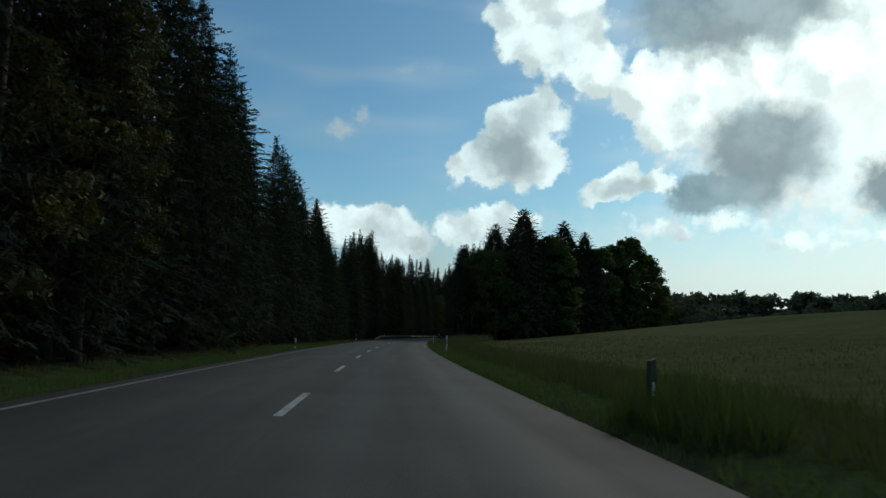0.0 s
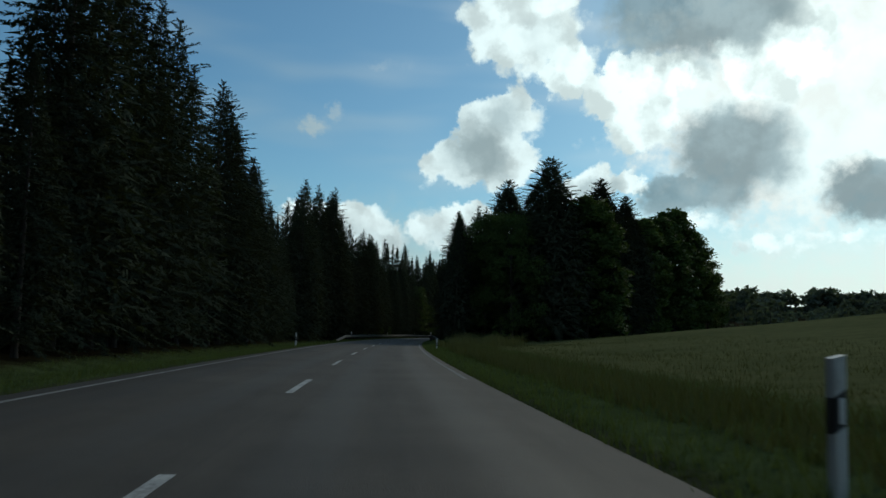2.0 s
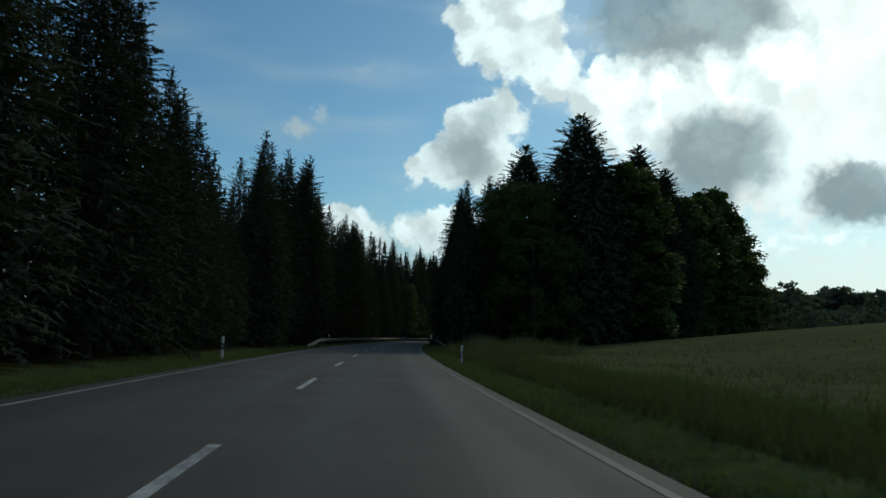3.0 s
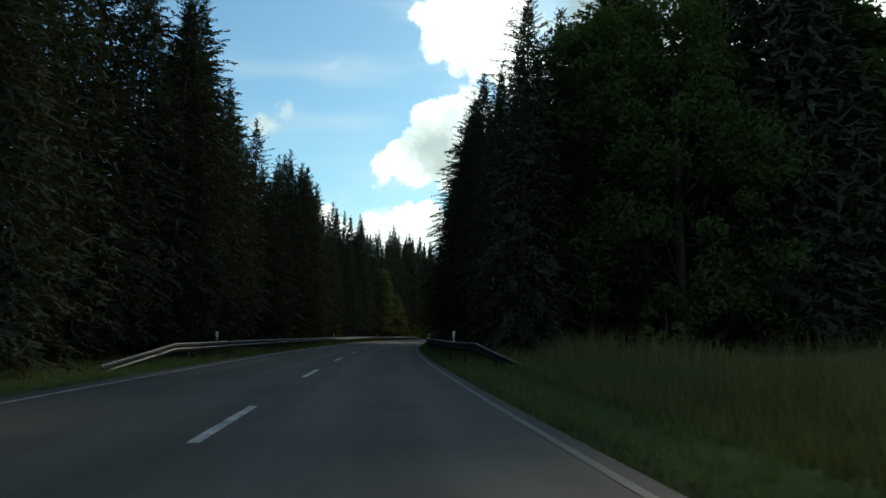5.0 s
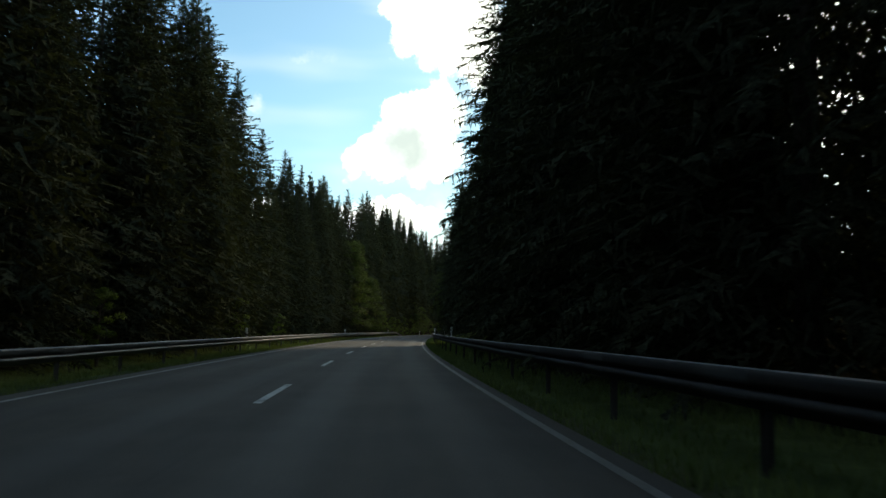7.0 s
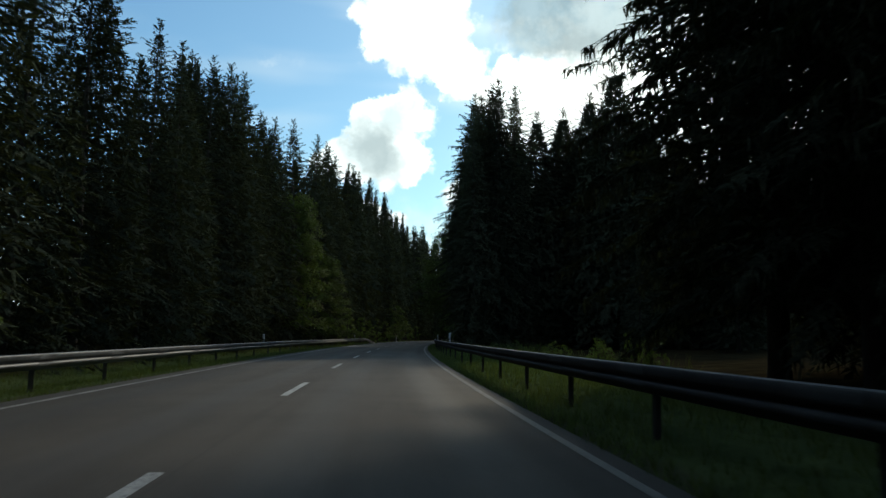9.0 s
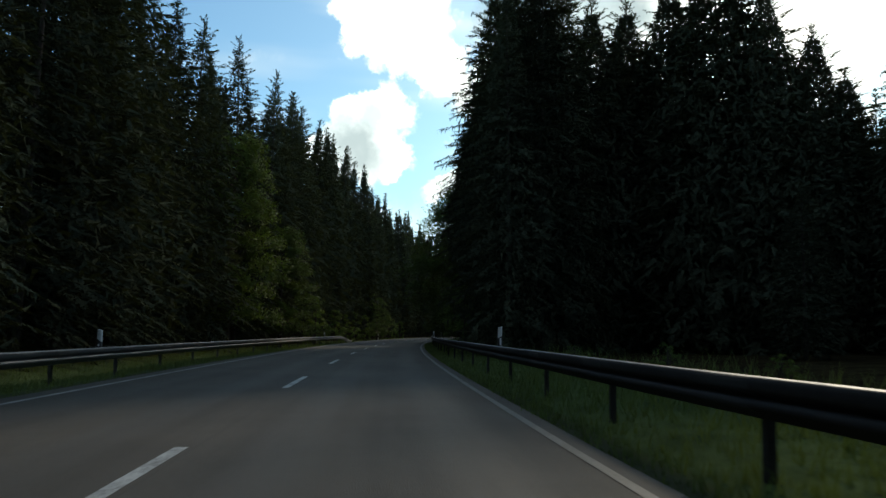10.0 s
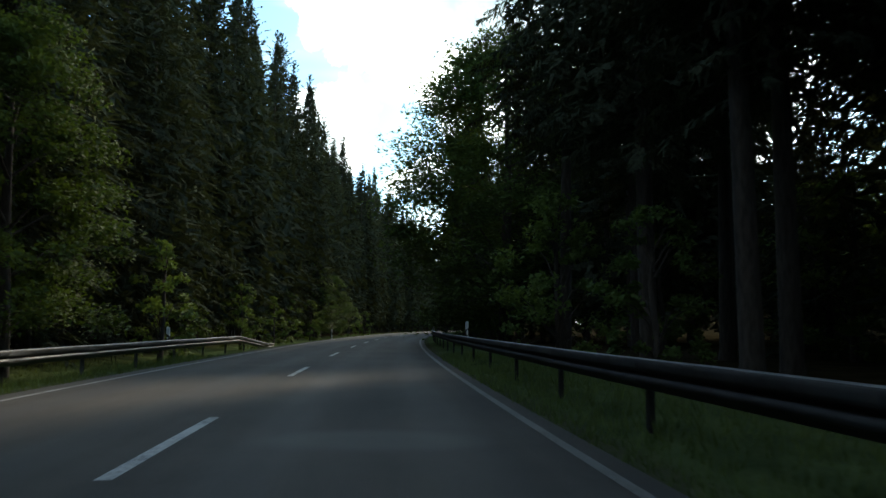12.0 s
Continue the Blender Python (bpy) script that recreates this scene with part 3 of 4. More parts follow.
def tri_mesh(name, verts, mat, round_off=0.0):
    """A mesh of loose triangles, three corners each. round_off leans their shading normals towards the crown's outside, as soft needles scatter light."""
    verts = np.asarray(verts, dtype=np.float32).reshape(-1, 3)
    k = len(verts)
    lean = None
    if round_off:
        tri = verts.reshape(-1, 3, 3).copy()
        mid = tri.mean(axis=1)
        flat = unit(np.cross(tri[:, 1] - tri[:, 0], tri[:, 2] - tri[:, 0]))
        outside = unit(mid * (1, 1, 0)) + (0, 0, 0.45)
        back = (flat * outside).sum(axis=1) < 0
        tri[back] = tri[back][:, ::-1]
        flat[back] *= -1
        lean = np.repeat(unit(flat * (1 - round_off) + unit(outside) * round_off), 3, axis=0)
        verts = tri.reshape(-1, 3)
    me = bpy.data.meshes.new(name)
    me.vertices.add(k)
    me.vertices.foreach_set("co", verts.ravel())
    me.loops.add(k)
    me.loops.foreach_set("vertex_index", np.arange(k, dtype=np.int32))
    me.polygons.add(k // 3)
    me.polygons.foreach_set("loop_start", np.arange(0, k, 3, dtype=np.int32))
    me.polygons.foreach_set("loop_total", np.full(k // 3, 3, dtype=np.int32))
    me.materials.append(mat)
    me.update(calc_edges=True)
    me.validate()
    if lean is not None:
        me.normals_split_custom_set(lean.tolist())
    return me


def kites(p, d, across, length, wide, out):
    """Narrow leaf shapes of two triangles each: from p along d, widest before the middle."""
    tip = p + d * length[:, None]
    mid = p + d * (length * 0.42)[:, None]
    half = across * wide[:, None]
    out.append(np.stack((p, mid + half, tip), 1))
    out.append(np.stack((p, tip, mid - half), 1))


def spruce_crown(seed, tall, radius, whorls, boughs, sprays, base=0.05, taper=2.2, ragged=1.0, leaf=1.0, hang=1.0, fill=0.6, inner=1.0, fine=1.0):
    """Whorls of boughs that rise near the top and droop lower down; each is a flat fan of side sprays with twigs hanging under it.
    taper is the steepness of the top, leaf widens the sprays, hang sets how many twigs hang, inner how many sprays close the crown's heart; fine below 1 shortens the sprays. Returns corners of triangles."""
    r = np.random.RandomState(seed)
    out = []

    def reach_at(f):
        return radius * (1 - np.exp(-taper * (1 - f))) * np.minimum(1.0, 0.74 + 1.6 * f)

    # the heart of the crown
    k = int(1900 * inner)
    f = r.uniform(0, 1, k) ** 1.1 * 0.95
    z = tall * (base + (1.0 - base) * f)
    rad = reach_at(f) * fill * np.interp(f, (0.55, 0.9), (1.0, 0.62)) * r.uniform(0.15, 1.0, k) ** 0.6
    a = r.uniform(0, 6.28, k)
    p = np.stack((rad * np.cos(a), rad * np.sin(a), z), 1)
    d = unit(np.stack((np.cos(a) * 0.7, np.sin(a) * 0.7, r.uniform(-0.9, 0.3, k)), 1) + r.normal(0, 0.45, (k, 3)))
    size = (0.30 + 0.18 * reach_at(f)) * r.uniform(0.6, 1.2, k) * max(0.72, fine) / max(1.0, inner) ** 0.2
    half = unit(np.cross(d, r.normal(0, 1, (k, 3)))) * (size * 0.12 * max(1.0, leaf) ** 0.5)[:, None]
    p = p - d * (size * 0.4)[:, None]
    out.append(np.stack((p + half, p - half, p + d * size[:, None]), 1))
    # boughs
    rows = []
    for w in range(whorls):
        f = 1 - (1 - (w + 0.3) / whorls) ** 1.25
        f = min(0.985, max(0.0, f + r.uniform(-0.25, 0.25) / whorls))
        vigour = r.uniform(1 - 0.20 * ragged, 1 + 0.10 * ragged)
        count = boughs if f < 0.8 else max(4, boughs - 2)
        turn = r.uniform(0, 6.28)
        for m in range(count):
            if r.uniform() < 0.07 * ragged:
                continue
            length = (float(reach_at(f)) * vigour + 0.05) * r.uniform(0.78, 1.12) * (1.16 if r.uniform() < 0.07 * ragged else 1.0)
            length = min(length, float(reach_at(f)) * 1.07 + 0.05)
            rows.append((f, tall * (base + (1 - base) * f) + r.uniform(-0.4, 0.4) * tall / whorls, turn + 2 * math.pi * (m + r.uniform(-0.35, 0.35)) / count, length,
                         np.interp(f, (0, 0.45, 0.75, 0.92, 1), (-0.12, 0.05, 0.30, 0.60, 1.0)) + r.uniform(-0.10, 0.10),
                         np.interp(f, (0, 0.5, 0.85, 1), (0.34, 0.34, 0.16, 0.0)) * r.uniform(0.6, 1.4)))
    rows = np.array(rows)
    k = np.maximum(5, (sprays * (0.22 + 0.78 * rows[:, 3] / radius)).astype(int))
    e = np.repeat(rows, k, axis=0)
    m = len(e)
    order = np.concatenate([(np.arange(c) + r.uniform(0, 1, c)) / c for c in k])
    u = 0.16 + 0.84 * order ** 0.62
    f, z0, a, length, rise, droop = e.T
    ca, sa, nil = np.cos(a), np.sin(a), np.zeros(m)
    along = unit(np.stack((ca, sa, rise - 2 * droop * u + 0.45 * droop * u ** 3), 1))
    aside = np.stack((-sa, ca, nil), 1)
    p = np.stack((ca * length * u, sa * length * u, z0 + length * (rise * u - droop * u ** 2 + 0.15 * droop * u ** 4)), 1)
    p += aside * (r.normal(0, 0.16, m) * length * (1 - u) * (1.0 - fine) * 2.0)[:, None] + r.normal(0, 0.02, (m, 3))
    side = np.where(r.uniform(size=m) < 0.5, -1.0, 1.0)
    fan = np.radians(r.normal(54, 14, m)) * (1.0 - 0.35 * u ** 3)
    d = along * np.cos(fan)[:, None] + aside * (side * np.sin(fan))[:, None]
    d[:, 2] -= r.uniform(0.0, 0.45, m) * (1.1 - f) * min(1.0, 0.3 + 0.7 * hang)
    d = unit(d)
    size = np.minimum(0.62 * fine, 0.17 + 0.34 * length * (1 - u) ** 0.75 * u ** 0.25) * np.minimum(1.0, (0.35 if fine < 1 else 0.75) + 0.3 * length) * r.uniform(0.6, 1.25, m)
    up = unit(np.cross(along, aside) + r.normal(0, 0.38, (m, 3)))
    half = unit(np.cross(up, d)) * (leaf * (0.022 + 0.065 * size))[:, None]
    out.append(np.stack((p + half, p - half, p + d * size[:, None]), 1))
    # tips of the boughs
    tip_at = np.stack((np.cos(rows[:, 2]), np.sin(rows[:, 2]), 0 * rows[:, 0]), 1) * (rows[:, 3] * 0.9)[:, None]
    tip_at[:, 2] = rows[:, 1] + rows[:, 3] * (rows[:, 4] * 0.9 - rows[:, 5] * 0.72)
    way = unit(np.stack((np.cos(rows[:, 2]), np.sin(rows[:, 2]), rows[:, 4] - 1.2 * rows[:, 5]), 1))
    kites(tip_at, way, unit(np.cross(way, (0.0, 0.0, 1.0) + r.normal(0, 0.3, way.shape))), 0.08 + 0.06 * rows[:, 3] * fine, leaf * (0.022 + 0.008 * rows[:, 3]), out)
    # hanging twigs
    if hang > 0:
        pick = r.uniform(size=m) < hang * (1.0 - 0.75 * f)
        q = p[pick] + d[pick] * (size[pick] * r.uniform(0.1, 0.95, pick.sum()))[:, None]
        n = len(q)
        down = unit(np.stack((r.normal(0, 0.22, n), r.normal(0, 0.22, n), -np.ones(n)), 1))
        drop = r.uniform(0.10, 0.34, n) * (0.6 + 0.10 * length[pick])
        turn = unit(np.cross(down, r.normal(0, 1, (n, 3)))) * (leaf * (0.018 + 0.05 * drop))[:, None]
        out.append(np.stack((q + turn, q - turn, q + down * drop[:, None]), 1))
    # the boughs' wood
    root = np.stack((0 * rows[:, 1], 0 * rows[:, 1], rows[:, 1]), 1)
    thick = (0.010 + 0.009 * rows[:, 3])[:, None] * (0, 0, 1)
    out.append(np.stack((root + thick, root - thick, tip_at), 1))
    # the leader
    top = tall * 0.955
    n = 10
    a, z = r.uniform(0, 6.28, n), top + (tall - top) * r.uniform(0.0, 0.72, n)
    d = unit(np.stack((np.cos(a), np.sin(a), np.full(n, 0.9)), 1))
    kites(np.stack((nil[:n], nil[:n], z), 1), d, unit(np.cross(d, (0.0, 0.0, 1.0) + r.normal(0, 0.3, (n, 3)))), 0.10 + 0.55 * (tall - z) * 0.6, np.full(n, 0.028 * leaf), out)
    for a in (0.3, 1.9):
        s = np.array((math.cos(a), math.sin(a), 0)) * 0.045 * leaf ** 0.7
        out.append(np.array([((0, 0, top - 0.4) + s, (0, 0, top - 0.4) - s, (0, 0, tall))]))
    return np.concatenate(out).astype(np.float32).reshape(-1, 3)


def leafy_crown(seed, tall, wide, clumps, leaves, size, low=0.15):
    """Clumps of single leaves on the ends of limbs, with gaps between."""
    rnd = np.random.RandomState(seed)
    tris, limbs = [], []
    for c in range(clumps):
        f = rnd.uniform(0, 1) ** 0.9
        z = tall * (low + (0.95 - low) * f)
        shape = math.sin(math.pi * min(1, 0.25 + 0.70 * f)) ** 0.7
        a = rnd.uniform(0, 6.28)
        r = wide * shape * math.sqrt(rnd.uniform(0.12, 1.0)) * 0.86
        centre = np.array((r * math.cos(a), r * math.sin(a), z))
        limbs.append(tuple(centre))
        rad = wide * rnd.uniform(0.12, 0.27)
        d = rnd.normal(size=(leaves, 3))
        d /= np.linalg.norm(d, axis=1)[:, None]
        p = centre + d * (rad * rnd.uniform(0.1, 1.0, leaves) ** 0.7)[:, None] * (1, 1, 0.62)
        p[:, 2] -= 0.25 * np.hypot(p[:, 0] - centre[0], p[:, 1] - centre[1])
        u = rnd.normal(size=(leaves, 3)) * (1, 1, 0.5)
        u /= np.linalg.norm(u, axis=1)[:, None]
        v = np.cross(u, rnd.normal(size=(leaves, 3)) * 0.6 + (0, 0, 1))
        v /= np.linalg.norm(v, axis=1)[:, None]
        s = (size * rnd.uniform(0.6, 1.4, leaves))[:, None]
        tris.append(np.stack((p - u * s * 0.7 - v * s * 0.55, p - u * s * 0.7 + v * s * 0.55, p + u * s - (0, 0, 0.05)), axis=1).reshape(-1, 3))
    return np.concatenate(tris), limbs


def make_spruce(seed, tall, radius, whorls, boughs, sprays, base=0.05, taper=2.2, ragged=1.0, name="spruce_tree", leaf=1.0, hang=1.0, fill=0.6, inner=1.0, fine=1.0):
    tree = new(name)
    rnd = random.Random(seed + 50)
    pts = [(rnd.uniform(-.05, .05) * f, rnd.uniform(-.05, .05) * f, tall * f - 0.4 * (f == 0)) for f in (0, 0.02, 0.25, 0.5, 0.75, 0.98)]
    v, f = tapered_tube(pts, [0.010 * tall * k + 0.01 for k in (1.35, 1.0, 0.8, 0.55, 0.25, 0.02)], 8)
    part("trunk", mesh_from("trunk", v, f, BARK, None, True), tree)
    part("crown", tri_mesh("crown", spruce_crown(seed, tall, radius, whorls, boughs, sprays, base, taper, ragged, leaf, hang, fill, inner, fine), SPRUCE, 0.5), tree)
    return tree


def make_broadleaf(name, seed, tall, wide, clumps, leaves, size, leaf_mat, bark_mat, low=0.15):
    tree = new(name)
    tris, limbs = leafy_crown(seed, tall, wide, clumps, leaves, size, low)
    part("crown", tri_mesh("crown", tris, leaf_mat, 0.45), tree)
    rnd = random.Random(seed + 9)
    r0 = 0.012 * tall + 0.03
    tv, tf = tapered_tube([(0, 0, -0.4), (0.05, 0, tall * 0.2), (-0.06, 0.08, tall * 0.5), (0.03, 0, tall * 0.88)], [r0 * 1.3, r0, r0 * 0.7, r0 * 0.12], 8)
    for x, y, z in limbs[:: max(1, len(limbs) // 18)]:
        zb = max(tall * 0.10, z - 0.5 * math.hypot(x, y) - rnd.uniform(0.2, 0.8))
        lv, lf = tapered_tube([(0, 0, zb), (x * 0.5, y * 0.5, (zb + z) / 2 + 0.15), (x, y, z)], [r0 * 0.38, r0 * 0.24, r0 * 0.07], 5)
        k = len(tv)
        tv += lv
        tf += [tuple(i + k for i in q) for q in lf]
    part("trunk", mesh_from("trunk", tv, tf, bark_mat, None, True), tree)
    return tree


used = set()


def plant(kind, s, lat, tall, base_tall, wide=1.0, turn=None, rnd=random):
    """Stands a copy of a tree at the road's side."""
    x, y = place(s, lat)
    k = tall / base_tall
    m = pose(x, y, ground_z(s, lat) - 0.05, rnd.uniform(-1.2, 1.2), rnd.uniform(-1.2, 1.2), rnd.uniform(0, 360) if turn is None else turn)
    if kind not in used:
        used.add(kind)
        kind.matrix_basis = m
        kind.scale = (k * wide, k * wide, k)
        return kind
    keep = kind.scale.copy()
    kind.scale = (k * wide, k * wide, k)
    ob = copy_thing(kind, m)
    kind.scale = keep
    return ob


BASE_TALL = 20.0
SPRUCES = [make_spruce(11, 20, 4.9, 40, 6, 54, 0.05, 2.0, 1.0, "spruce_tree", 1.4, 0.2, 0.76, 2.2, 0.52), make_spruce(12, 20, 4.5, 42, 6, 54, 0.04, 2.3, 1.2, "spruce_tree", 1.4, 0.2, 0.76, 2.2, 0.52),
           make_spruce(13, 20, 5.3, 38, 6, 54, 0.03, 1.8, 1.0, "spruce_tree", 1.4, 0.2, 0.76, 2.2, 0.52), make_spruce(14, 20, 4.3, 42, 6, 54, 0.06, 2.6, 1.3, "spruce_tree", 1.4, 0.2, 0.76, 2.2, 0.52)]
BROAD_SPRUCES = [make_spruce(33, 20, 5.8, 42, 7, 44, 0.03, 2.4, 1.1, "spruce_tree", 1.4, 0.3, 0.86, 7.0, 0.9)]
NEAR_SPRUCES = [make_spruce(16, 20, 4.4, 46, 7, 48, 0.04, 2.6, 1.0, "spruce_tree", 1.05, 0.5, 0.60, 4.0, 0.52), make_spruce(17, 20, 4.1, 46, 7, 48, 0.04, 2.9, 1.0, "spruce_tree", 1.05, 0.5, 0.60, 4.0, 0.52)]
EDGE_SPRUCES = [make_spruce(15, 20, 4.1, 46, 7, 80, 0.08, 3.2, 0.6, "spruce_tree", 0.8, 1.2, 0.7, 5.0, 0.6)]
FAR_SPRUCES = [make_spruce(18, 20, 4.6, 30, 6, 12, 0.05, 2.1, 1.0, "spruce_tree", 2.2, 0.0, 0.70, 1.1), make_spruce(19, 20, 4.3, 32, 6, 12, 0.05, 2.5, 1.2, "spruce_tree", 2.2, 0.0, 0.70, 1.1)]
for tree in SPRUCES + BROAD_SPRUCES + NEAR_SPRUCES + EDGE_SPRUCES + FAR_SPRUCES:
    tagged(tree, "tall dark green spruce with drooping branches at the forest edge", "tree", "spruces along the road")
BARE = [make_spruce(21, 20, 3.7, 32, 7, 60, 0.26, 2.8, 1.4, "spruce_tree", 0.9, 0.9, 0.7, 4.0, 0.6), make_spruce(22, 20, 3.5, 30, 7, 60, 0.34, 3.0, 1.4, "spruce_tree", 0.9, 0.9, 0.7, 4.0, 0.6)]
for tree in BARE:
    tagged(tree, "tall dark spruce with a bare lower trunk", "tree", "spruces along the road")
FIRS = [make_spruce(31, 20, 4.4, 42, 10, 40, 0.04, 4.0, 0.7, "conifer_tree", 1.3, 0.3, 0.92, 7.0), make_spruce(32, 20, 4.2, 42, 10, 40, 0.04, 3.6, 0.8, "conifer_tree", 1.3, 0.3, 0.92, 7.0)]
for tree in FIRS:
    tagged(tree, "broad ragged dark conifer standing at the meadow's edge", "tree", "broad conifers by the meadow")
OAKS = [make_broadleaf("oak_tree", 41, 20, 6.4, 240, 90, 0.30, BEECH, BARK, 0.06), make_broadleaf("oak_tree", 42, 20, 5.8, 230, 90, 0.30, BEECH, BARK, 0.05)]
for tree in OAKS:
    tagged(tree, "round-crowned dark green broadleaf tree by the meadow", "tree", "broadleaf trees")
BEECHES = [make_broadleaf("beech_tree", 43, 12, 4.4, 170, 190, 0.085, BEECH, BARK, 0.10), make_broadleaf("beech_tree", 44, 12, 3.8, 160, 190, 0.085, BEECH, BARK, 0.12)]
for tree in BEECHES:
    tagged(tree, "fresh green broadleaf tree leaning over the guard rail", "tree", "broadleaf trees")
BIG_BEECH = make_broadleaf("beech_tree", 48, 20, 7.0, 360, 190, 0.12, BEECH, BARK, 0.06)
tagged(BIG_BEECH, "large broadleaf tree whose boughs reach out over the road", "tree", "broadleaf trees")
BIRCHES = [make_broadleaf("birch_tree", 45, 18, 3.6, 110, 200, 0.09, BIRCH, BARK, 0.12)]
tagged(BIRCHES[0], "yellowish birch in front of dark spruces", "tree", "broadleaf trees")
SHRUBS = [make_broadleaf("shrub", 46, 4, 1.7, 45, 70, 0.075, YOUNG, BARK, 0.05), make_broadleaf("shrub", 47, 4, 1.4, 40, 70, 0.075, YOUNG, BARK, 0.05)]
WEEDS = [make_broadleaf("weed", 49, 1.5, 0.62, 46, 20, 0.034, YOUNG, BARK, 0.05), make_broadleaf("weed", 50, 1.5, 0.8, 46, 20, 0.034, YOUNG, BARK, 0.05)]
for tree in WEEDS:
    tagged(tree, "tall leafy green weed in a sunny clearing", "weed", "weeds in the clearing")
for tree in SHRUBS:
    tagged(tree, "bright green leafy shrub at the forest edge", "shrub", "shrubs along the road")

rnd = random.Random(5)
# single trees that stand out against the sky
for s, lat, tall, wide in ((117.5, -9.8, 18.0, 1.0), (120.6, -10.6, 15.2, 0.9), (137.2, -9.4, 19.6, 1.0), (118.8, -15.6, 19.4, 1.0), (164.0, -8.9, 15.0, 1.05), (173.5, -9.2, 17.9, 1.0), (181.5, -8.9, 19.4, 1.0),
                           (240.8, -10.9, 20.4, 0.95), (262.5, -19.6, 28.6, 0.85), (258.2, -18.1, 26.8, 0.85), (299.8, -20.9, 30.8, 0.85), (291.8, -20.1, 30.6, 0.8), (301.3, -13.2, 29.6, 0.85), (305.5, -14.0, 27.5, 0.85),
                           (332.2, -10.9, 30.6, 0.8), (336.0, -12.5, 29.0, 0.8), (395.2, -16.7, 32.0, 0.85), (401.0, -15.0, 30.0, 0.9), (161.0, 7.9, 21.0, 0.95),
                           (259.0, 31.0, 15.0, 1.3), (262.0, 37.0, 15.5, 1.3)):
    plant(rnd.choice(SPRUCES), s, lat, tall, BASE_TALL, wide, None, rnd)
for s, lat, tall, wide in ((248.8, 19.4, 23.6, 0.95), (251.5, 17.1, 22.0, 0.9), (254.0, 15.8, 21.2, 0.95), (251.5, 12.8, 20.2, 0.9), (247.0, 21.2, 19.3, 0.9), (245.5, 22.6, 16.6, 0.95), (245.8, 24.4, 14.2, 1.1), (248.5, 26.4, 12.4, 1.2), (256.0, 21.0, 18.5, 1.0)):
    plant(BROAD_SPRUCES[0], s, lat, tall, BASE_TALL, wide, None, rnd)
plant(NEAR_SPRUCES[0], 244.8, 8.9, 21.2, BASE_TALL, 0.85, None, rnd)
plant(BROAD_SPRUCES[0], 241.5, 26.1, 17.0, BASE_TALL, 0.85, None, rnd)
plant(NEAR_SPRUCES[1], 244.0, 7.4, 18.2, BASE_TALL, 0.85, None, rnd)
plant(NEAR_SPRUCES[1], 248.8, 10.4, 21.8, BASE_TALL, 0.95, None, rnd)
plant(NEAR_SPRUCES[0], 253.0, 9.3, 21.0, BASE_TALL, 1.0, None, rnd)
for s, lat, tall, wide in ((193.0, 9.6, 22.0, 0.85), (198.0, 9.9, 22.5, 1.05), (203.6, 11.0, 23.5, 1.12)):
    plant(EDGE_SPRUCES[0], s, lat, tall, BASE_TALL, wide, 40.0 + 110.0 * (s - 193.0), rnd)
for s, lat, tall in ((194.0, 13.6, 20.5), (198.5, 14.2, 21.0), (206.5, 15.5, 20.0), (201.0, 19.5, 20.0), (203.0, 25.5, 19.0), (205.0, 31.0, 19.0), (279.0, 16.5, 10.0), (287.5, 20.5, 11.0), (296.0, 25.0, 12.0), (305.0, 30.0, 12.0)):
    plant(rnd.choice(SPRUCES), s, lat, tall, BASE_TALL, 1.0 if tall > 15 else 1.4, None, rnd)
# front row on the left
LEFT_S = (-30, 40, 58, 78, 90, 100, 104, 110, 113, 119, 136, 143, 151, 160, 167, 171, 178, 188, 196, 205, 210, 222, 232, 245, 262, 285, 310, 420)
LEFT_H = (21, 20.5, 19.0, 17.3, 15.8, 14.2, 11.0, 10.0, 13.0, 17.0, 19.5, 21.3, 20.5, 19.0, 16.8, 17.0, 19.3, 21.0, 20.5, 18.5, 15.5, 16.0, 17.5, 20.5, 22.0, 25.0, 28.5, 30)
s = -24.0
while s < 520:
    lat = -10.5 - rnd.uniform(-0.6, 1.0)
    tall = float(np.interp(s, LEFT_S, LEFT_H)) * (rnd.uniform(0.97, 1.07) if s < 112 else rnd.uniform(0.94, 1.06))
    slim = 1.0
    if 47.0 < s < 57.0:      # younger trees leave a notch
        tall, slim = 10.0, 0.9
    elif 57.0 < s < 63.5:
        tall, slim = 15.5, 0.75
    if not 258.5 < s < 267 and not 273 < s < 279.5:
        plant(rnd.choice(FAR_SPRUCES if s > 300 or s < 1 else SPRUCES), s, lat, tall, BASE_TALL, (rnd.uniform(1.04, 1.2) if s < 112 else rnd.uniform(0.98, 1.14)) * min(1.0, 22 / tall) * slim, None, rnd)
    s += rnd.uniform(2.6, 3.9) if 30 < s < 112 or 130 < s < 200 else rnd.uniform(3.2, 4.8) if s < 330 else rnd.uniform(5, 7.5)
plant(SPRUCES[1], 60.3, -10.8, 19.7, BASE_TALL, 1.08, 80.0, random.Random(3))
plant(BARE[1], 53.0, -11.6, 17.0, BASE_TALL, 0.55, 20.0, random.Random(4))
